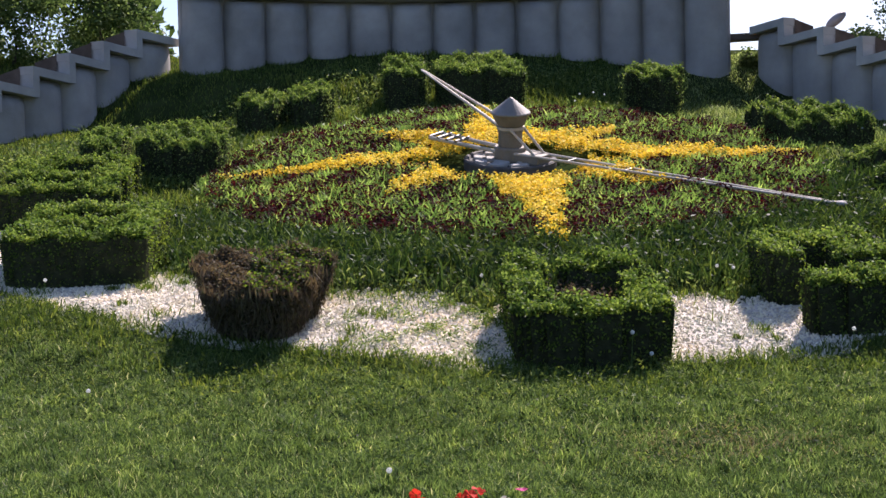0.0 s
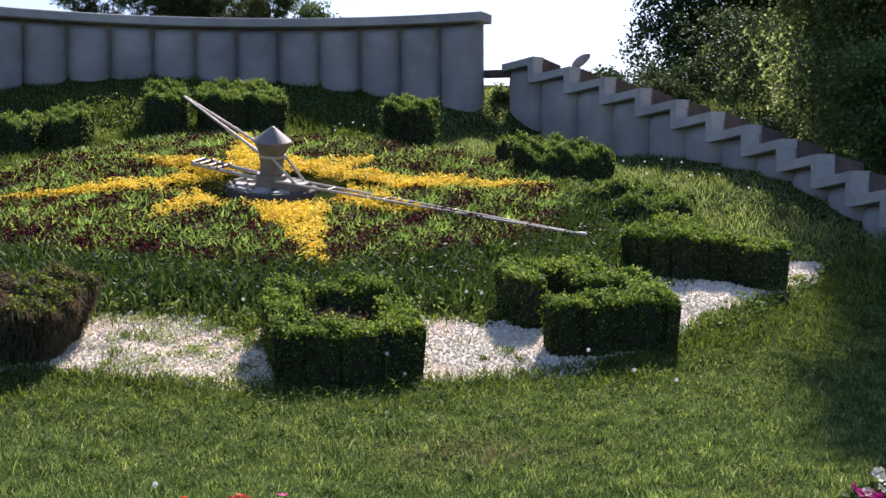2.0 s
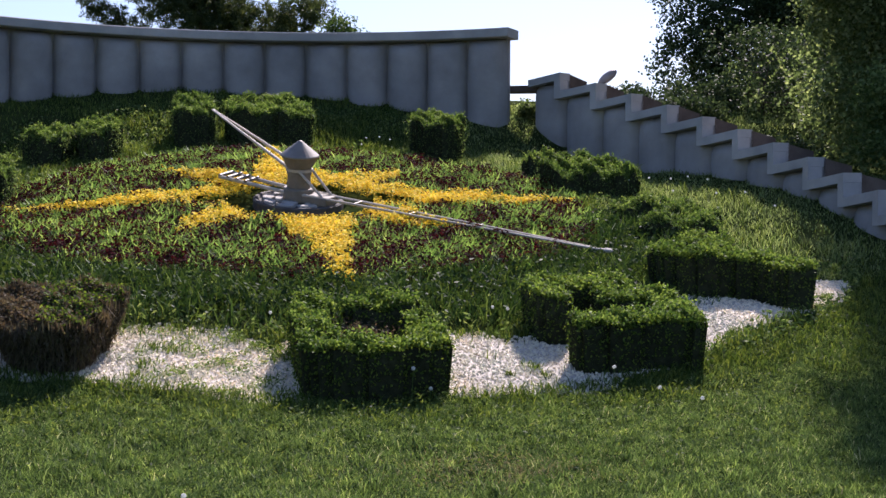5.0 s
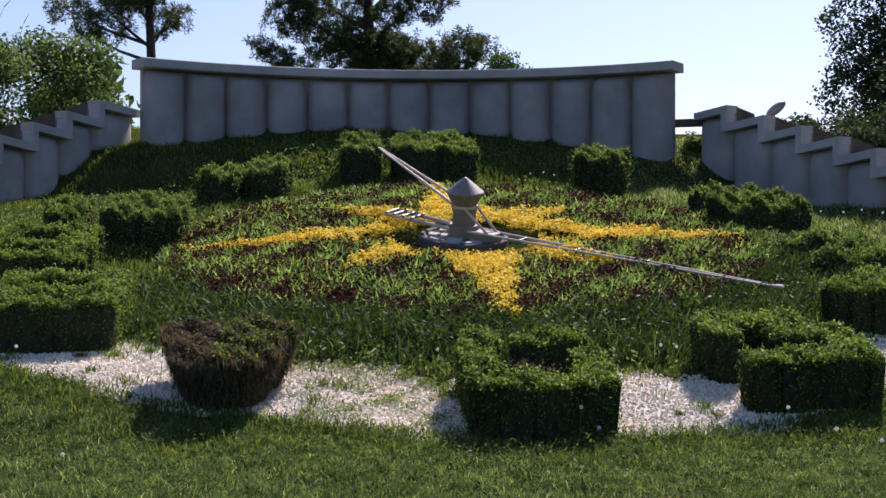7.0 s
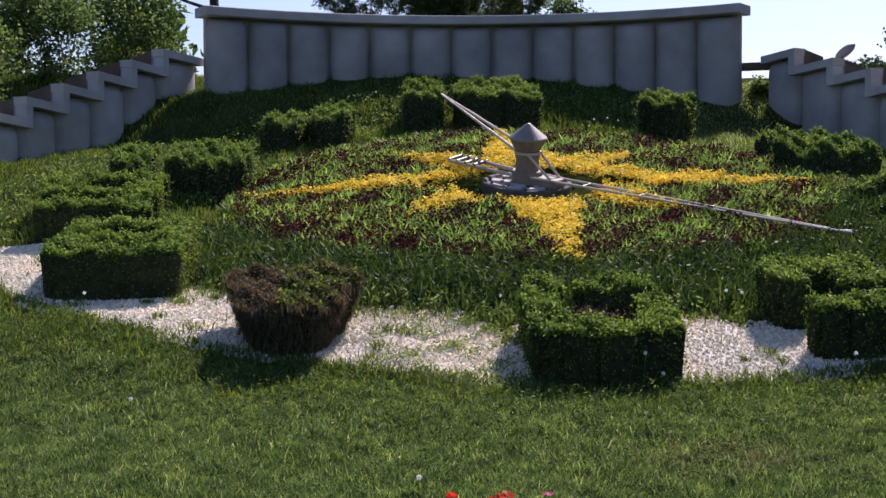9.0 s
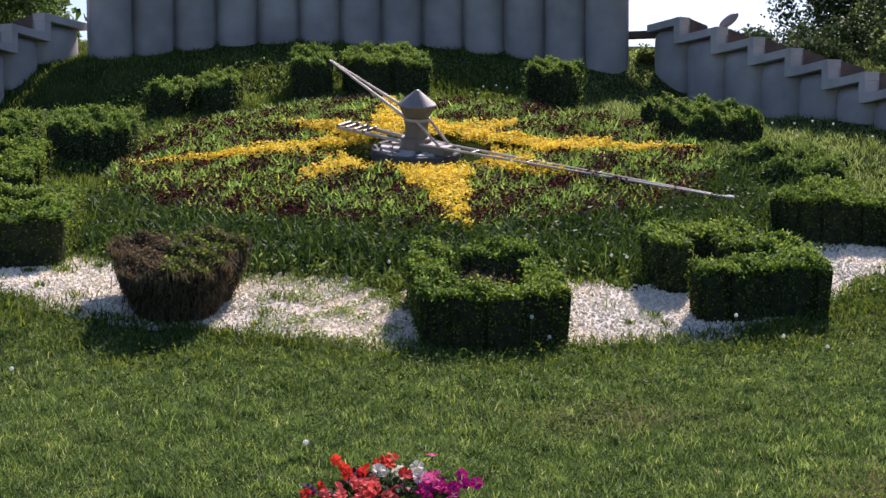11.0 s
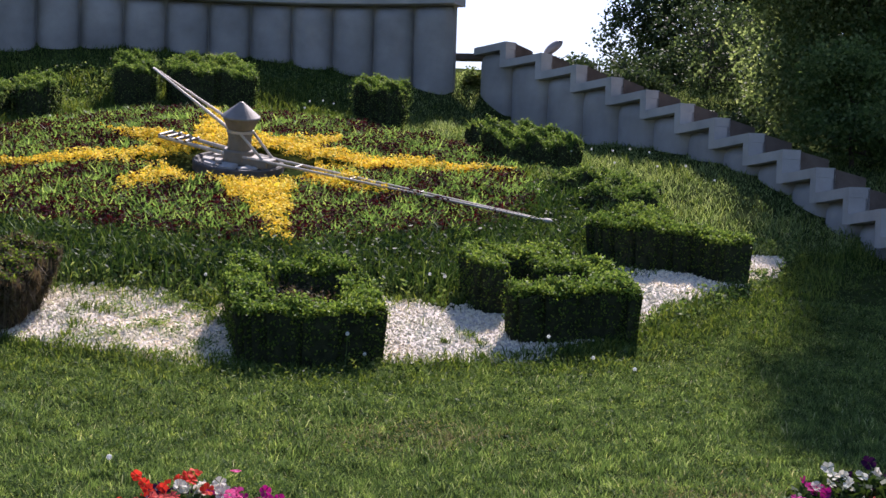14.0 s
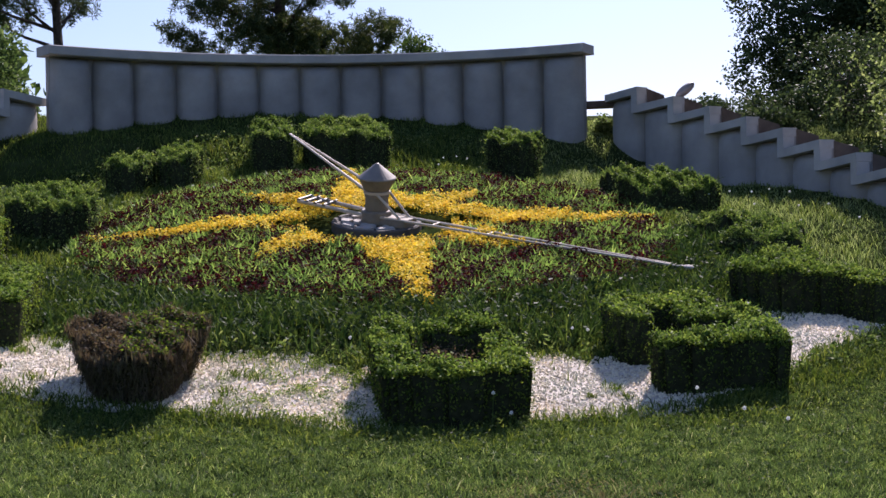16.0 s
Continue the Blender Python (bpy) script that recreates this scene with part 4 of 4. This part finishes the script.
def tree(label, x, y, height, trunk_r, blobs, mat, count, length, width, kind_="leaf", lean=(0, 0)):
    z0 = float(gz(x, y))
    top = thing("tree", label, "tree", (x, y, z0))
    bm = bmesh.new()
    ztop = z0 + height
    prev = Vector((0, 0, -0.2))
    for i in range(1, 7):
        t = i / 6
        p = Vector((lean[0] * t + 0.06 * math.sin(5 * t + x), lean[1] * t, height * t))
        rod(bm, prev, p, trunk_r * (1.05 - 0.8 * (i - 1) / 6), trunk_r * (1.05 - 0.8 * t), 8)
        prev = p
    part("trunk", bm, M_BARK, top, "dark bark")
    for b in blobs[:14]:
        bm = bmesh.new()
        zz = max(0.25 * height, min(height * 0.95, (b[2] - z0) * 0.8))
        t = zz / height
        a = Vector((lean[0] * t, lean[1] * t, zz))
        e = Vector((b[0] - x, b[1] - y, b[2] - z0))
        m = (a + e) / 2 + Vector((0, 0, -0.08))
        rod(bm, a, m, trunk_r * 0.32, trunk_r * 0.22, 6)
        rod(bm, m, e, trunk_r * 0.22, trunk_r * 0.08, 6)
        part("limb", bm, M_BARK, top)
    if kind_ == "pine":
        C, d = blob_points(blobs, count // 14)
        C = np.repeat(C, 14, 0)
        A = unit(rng.normal(size=C.shape) + np.array([0, 0, 0.3]))
        P = C + A * length / 2
        V, F = cards(P, rng.normal(size=C.shape), length * rng.uniform(0.7, 1.2, len(C)), width, along=A)
    elif kind_ == "weep":
        S, d = blob_points(blobs, count // 22)
        n = len(S)
        j = np.tile(np.arange(22), n)
        S = np.repeat(S, 22, 0)
        ln = np.repeat(rng.uniform(0.4, 1.9, n), 22)
        S = S + np.stack([0.10 * np.sin(j * 0.4 + S[:, 0]) + rng.normal(0, 0.035, len(j)), rng.normal(0, 0.035, len(j)), -ln * j / 22], 1)
        V, F = cards(S, rng.normal(size=S.shape), length * rng.uniform(0.7, 1.3, len(S)), width)
    else:
        P, d = blob_points(blobs, count // 5)
        P = np.repeat(P, 5, 0) + rng.normal(0, length * 0.8, (len(P) * 5, 3))
        V, F = cards(P, rng.normal(size=P.shape) + np.array([0, 0, 0.6]), length * rng.uniform(0.6, 1.3, len(P)), width)
    V = V - np.array([x, y, z0])
    np_part("crown", V, F, mat, top)
    return top


# pines beyond the terrace
tree("tall pine with an open crown and bare lower trunk", -6.6, 37.4, 8.5, 0.17, crown_blobs(-6.9, 37.4, 7.7, 12.5, 2.2, 34, 0.45, 0.95, 1, 0.3), M_PINE, 46000, 0.2, 0.026, "pine", (-0.3, 0))
tree("broad dark pine behind the wall", -0.9, 42, 10, 0.24,
     crown_blobs(-0.7, 42, 7.4, 13.5, 3.0, 40, 0.6, 1.15, 2, 0.35) + [(-3.6, 42, 7.9, 0.55), (-4.2, 42, 8.3, 0.45), (-2.9, 42, 7.6, 0.6), (1.9, 41.5, 7.9, 0.7), (2.6, 41.5, 8.2, 0.5), (2.2, 42, 7.3, 0.7)], M_PINE, 96000, 0.2, 0.03, "pine")
tree("small round tree behind the wall", 2.95, 35, 3.0, 0.07, crown_blobs(2.95, 35, 5.6, 6.9, 0.9, 16, 0.25, 0.45, 3, 0.6), M_FIG, 5000, 0.09, 0.05)
tree("fig-like tree with large light green leaves", -6.1, 26.6, 1.5, 0.07, crown_blobs(-6.1, 26.6, 3.9, 5.25, 0.95, 13, 0.18, 0.36, 4, 0.55), M_FIG, 1100, 0.26, 0.15)
tree("low leafy tree beside the stair parapet", -8.6, 25.5, 1.5, 0.07, crown_blobs(-8.9, 25.5, 3.3, 5.3, 1.3, 26, 0.22, 0.5, 5, 0.4), M_FIG, 3000, 0.15, 0.09)
bare = thing("bare_shrub", "leafless shrub with thin twigs behind the parapet", "shrub", (-7.55, 26.0, float(gz(-7.55, 26.0))))
for k, (ax_, h1, kx) in enumerate(((0.05, 2.5, 0.25), (-0.2, 2.1, -0.2), (0.25, 2.2, 0.1))):
    bm = bmesh.new()
    p0 = Vector((0, 0, -0.1))
    for i in range(1, 7):
        p1 = Vector((ax_ * i / 3 + kx * 0.35 * math.sin(2.2 * i + k), 0.1 * math.sin(i), h1 * i / 6))
        rod(bm, p0, p1, 0.022 * (1.1 - i / 7), 0.022 * (1.1 - (i + 1) / 7), 6)
        if i > 2:
            rod(bm, p1, p1 + Vector((0.22 * math.cos(3 * i + k), 0.05, 0.2)), 0.008, 0.003, 5)
        p0 = p1
    part("branch", bm, M_BARK, bare)
# broad-leaved trees beyond the other parapet
tree("large dark green broad-leaved tree", 18.0, 43.0, 11.0, 0.36, crown_blobs(18.0, 43.0, 5.0, 16.0, 4.0, 96, 0.8, 1.5, 6, 0.3), M_DARKLEAF, 130000, 0.13, 0.09)
tree("dense dark green broad-leaved tree", 21.5, 36.0, 10.0, 0.32, crown_blobs(21.0, 36.0, 3.2, 15.0, 4.2, 70, 0.7, 1.4, 7, 0.2), M_DARKLEAF, 110000, 0.13, 0.09)
tree("tall dark tree shading the lawn", 15.2, 22.5, 8.0, 0.22, crown_blobs(15.0, 22.5, 2.0, 10.5, 2.6, 46, 0.5, 1.0, 8, 0.2), M_LEAF, 36000, 0.13, 0.09)
tree("weeping birch with hanging leafy strands", 10.3, 19.2, 6.5, 0.07, crown_blobs(9.9, 19.3, 3.6, 7.5, 0.9, 30, 0.3, 0.6, 9, 0.1) + crown_blobs(9.0, 19.5, 3.7, 6.6, 0.55, 26, 0.2, 0.42, 12, 0.1), M_BIRCH, 24000, 0.075, 0.055, "weep")
tree("tall broad-leaved tree shading the lawn", 11.0, 19.9, 8.5, 0.11, crown_blobs(10.7, 19.8, 3.0, 14.0, 1.4, 130, 0.45, 0.8, 31, 0.1), M_LEAF, 95000, 0.12, 0.085)
tree("slender birch with sparse leafy strands behind the parapet", 9.4, 23.2, 1.0, 0.03, crown_blobs(9.5, 23.2, 3.2, 4.9, 0.8, 14, 0.2, 0.4, 10, 0.1), M_BIRCH, 2200, 0.07, 0.05, "weep")
tree("small shrub in the gap beside the wall", 4.95, 22.35, 0.25, 0.03, crown_blobs(4.95, 22.35, 3.25, 3.6, 0.2, 10, 0.12, 0.22, 11, 0.4), M_BIRCH, 2600, 0.06, 0.045)

for sx, sy, sr in ((9.7, 24.6, 0.9), (11.0, 26.0, 1.0), (9.1, 17.2, 0.8), (9.3, 15.2, 0.9), (-5.9, 24.3, 0.8), (-6.9, 22.6, 0.9), (-7.7, 20.6, 0.9)):
    sz = float(gz(sx, sy))
    tree("dark leafy shrub behind the stair parapet", sx, sy, 0.9, 0.035, crown_blobs(sx, sy, sz + 0.2, sz + 1.5, sr, 22, 0.3, 0.5, int(sy * 10), 0.3), M_DARKLEAF if sy > 24.4 else M_LEAF, 3200 if sy > 24.4 else 9000, 0.075, 0.05)

for sx, sy, sr in ((7.0, 23.2, 0.5), (7.7, 22.3, 0.55), (8.0, 21.0, 0.6), (8.5, 24.0, 0.7), (8.3, 19.6, 0.6)):
    sz = float(gz(sx, sy))
    tree("low dark shrub behind the stair parapet", sx, sy, 0.25, 0.03, crown_blobs(sx, sy, sz + 0.05, sz + 0.32, sr, 16, 0.2, 0.32, int(sy * 10), 0.2), M_DARKLEAF, 3600, 0.07, 0.05)

# ---- lamp head above the parapet ----
lamp = thing("floodlight", "small oval floodlight head tilted up on the parapet", "lamp", (5.70, 20.85, 3.78))
bm = bmesh.new()
rod(bm, (0, 0, -0.15), (0.02, 0, 0.12), 0.03, 0.03, 10)
part("bracket", bm, M_LAMP, lamp)
bm = bmesh.new()
bmesh.ops.create_uvsphere(bm, u_segments=20, v_segments=12, radius=1, matrix=Matrix.Translation((0.14, 0, 0.22)) @ Matrix.Rotation(radians(-38), 4, "Y") @ Matrix.Diagonal((0.185, 0.09, 0.075, 1)))
part("housing", bm, M_LAMP, lamp, "", True)

# ---- flower pots ----


def flower(parent, p, colour, size, seed):
    """One open bloom of five ruffled petals."""
    g = np.random.default_rng(seed)
    V, F = [], []
    tilt = Matrix.Rotation(g.normal(0, 0.5), 4, "Y") @ Matrix.Rotation(0.45 + g.normal(0, 0.4), 4, "X")
    ph = g.random()
    for k in range(5):
        a = 2 * math.pi * k / 5 + ph
        b0 = len(V)
        for r, da, h in ((0.08, 0, 0), (0.62, -0.62, 0.10), (1.0, -0.52, 0.22), (1.08, 0, 0.16), (1.0, 0.52, 0.24), (0.62, 0.62, 0.08)):
            v = tilt @ Vector((r * math.cos(a + da), r * math.sin(a + da), h + g.normal(0, 0.17))) * (size / 2)
            V.append((p[0] + v.x, p[1] + v.y, p[2] + v.z))
        F += [(b0, b0 + 1, b0 + 2), (b0, b0 + 2, b0 + 3), (b0, b0 + 3, b0 + 4), (b0, b0 + 4, b0 + 5)]
    return np_part("bloom", V, np.array(F), PETALS[colour], parent, colour + " bloom")


def planter(x, y, zrim, rad, mixes, seed, label, low=0.85):
    z0 = float(gz(x, y))
    h = zrim - z0
    top = thing("flower_pot", label, "flower pot", (x, y, z0), "flower pots on the lawn")
    bm = bmesh.new()
    lathe(bm, [(0, -0.03), (rad * 0.82, -0.03), (rad * 0.97, h * 0.55), (rad, h - 0.01), (rad - 0.01, h), (rad - 0.05, h), (rad - 0.06, h - 0.02), (rad - 0.06, h - 0.09), (0, h - 0.07)], 44)
    part("pot", bm, M_POT, top, "round grey concrete pot")
    g = np.random.default_rng(seed)
    n = 2600
    r, a = rad * 0.98 * np.sqrt(g.random(n)), g.uniform(0, 2 * np.pi, n)
    hh = h - 0.06 + g.random(n) * (0.19 - 0.12 * (r / rad) ** 2)
    P = np.stack([r * np.cos(a), r * np.sin(a), hh], 1)
    V, F = cards(P, g.normal(size=(n, 3)) + np.array([0, 0, 0.8]), g.uniform(0.03, 0.06, n), 0.028)
    np_part("foliage", V, F, M_BORDER, top)
    for k, (ox, oy, oz, colour, size, cnt) in enumerate(mixes):
        ox, oy, oz, size = ox * 0.85, oy * 0.85, oz * low, size * 0.85
        for i in range(cnt):
            s = 0.055 if cnt > 1 else 0.0
            flower(top, (ox + g.normal(0, s), oy + g.normal(0, s), h + oz + g.normal(0, s * 0.45)), colour, size, seed * 1000 + k * 50 + i)
    return top


planter(0.10, 5.06, 0.35, 0.31, [
    (-0.22, 0.05, 0.10, "scarlet", 0.055, 5), (-0.13, 0.08, 0.15, "scarlet", 0.05, 6), (-0.27, 0.0, 0.06, "purple", 0.06, 3),
    (-0.03, 0.06, 0.13, "purple", 0.06, 8), (0.08, 0.03, 0.17, "scarlet", 0.06, 4), (0.08, 0.0, 0.14, "white", 0.06, 13),
    (0.20, 0.05, 0.14, "pink", 0.05, 9), (0.27, 0.0, 0.10, "magenta", 0.055, 24), (0.17, -0.08, 0.07, "magenta", 0.055, 20),
    (-0.10, -0.14, 0.12, "coral", 0.06, 20), (0.0, -0.17, 0.08, "coral", 0.055, 12), (-0.19, -0.14, 0.08, "coral", 0.05, 9), (-0.29, -0.05, 0.07, "purple", 0.06, 6), (0.30, -0.14, 0.02, "magenta", 0.05, 5)], 21,
    "grey concrete pot of red, white and magenta bedding flowers")
planter(2.77, 5.0, 0.40, 0.31, [
    (-0.13, 0.0, 0.24, "white", 0.06, 5), (-0.15, 0.0, 0.17, "white", 0.055, 4), (-0.23, -0.05, 0.11, "magenta", 0.065, 7), (-0.20, -0.08, 0.06, "pink", 0.055, 3), (-0.16, -0.08, 0.06, "white", 0.06, 1),
    (-0.04, 0.02, 0.17, "purple", 0.065, 16), (0.0, 0.06, 0.20, "purple", 0.07, 2), (0.14, 0.0, 0.22, "white", 0.06, 6), (0.20, 0.05, 0.22, "pink", 0.07, 3),
    (0.10, -0.10, 0.10, "coral", 0.06, 4), (0.18, -0.05, 0.12, "purple", 0.065, 6), (0.05, -0.14, 0.05, "purple", 0.06, 6), (0.27, 0.0, 0.15, "coral", 0.055, 3)], 22,
    "grey concrete pot of white, purple and pink bedding flowers", 0.5)

# ---- dandelions gone to seed ----


def dandelion(x, y, h, size=0.0145):
    top = thing("dandelion", "white dandelion seed head on a thin stalk", "dandelion", (x, y, float(gz(x, y))), "dandelions in the grass")
    bm = bmesh.new()
    rod(bm, (0, 0, -0.02), (0.012, 0, h), 0.0035, 0.0025, 6)
    st = part("stalk", bm, M_WEED, top)
    bm = bmesh.new()
    bmesh.ops.create_icosphere(bm, subdivisions=2, radius=size, matrix=Matrix.Translation((0.012, 0, h)))
    for v in bm.verts:
        v.co += (v.co - Vector((0.012, 0, h))) * (0.16 * noise.noise(v.co * 160 + Vector((x, y, 0))))
    part("seed_head", bm, M_WHITE, st, "fluffy white seed head")
    return top


for x, y, h in [(1.25, 9.53, 0.27), (1.38, 9.56, 0.12), (2.77, 9.72, 0.24), (3.05, 9.5, 0.13), (3.3, 9.3, 0.1), (-2.2, 8.9, 0.1), (-0.26, 7.0, 0.1),
                (2.16, 11.3, 0.2), (2.3, 11.35, 0.18), (2.5, 11.4, 0.17), (3.2, 11.9, 0.2), (3.6, 11.95, 0.2), (3.9, 12.0, 0.2),
                (5.7, 17.3, 0.28), (5.9, 17.2, 0.3), (6.1, 17.0, 0.28), (5.5, 17.6, 0.25), (6.3, 16.2, 0.26), (6.4, 15.5, 0.28), (6.0, 16.4, 0.25), (5.3, 18.2, 0.26), (5.5, 16.6, 0.26), (5.8, 15.8, 0.25), (5.1, 17.2, 0.26),
                (2.0, 20.6, 0.2), (2.2, 20.6, 0.22), (2.35, 20.5, 0.2), (1.9, 20.3, 0.15), (-1.3, 18.6, 0.15), (-1.6, 18.8, 0.15), (-2.2, 17.9, 0.14), (-1.1, 18.9, 0.14),
                (-3.2, 18.9, 0.15), (-1.9, 10.9, 0.15), (-3.1, 11.1, 0.2), (-4.2, 10.9, 0.18), (0.3, 11.4, 0.12), (-2.7, 14.2, 0.15)]:
    dandelion(x, y, h)
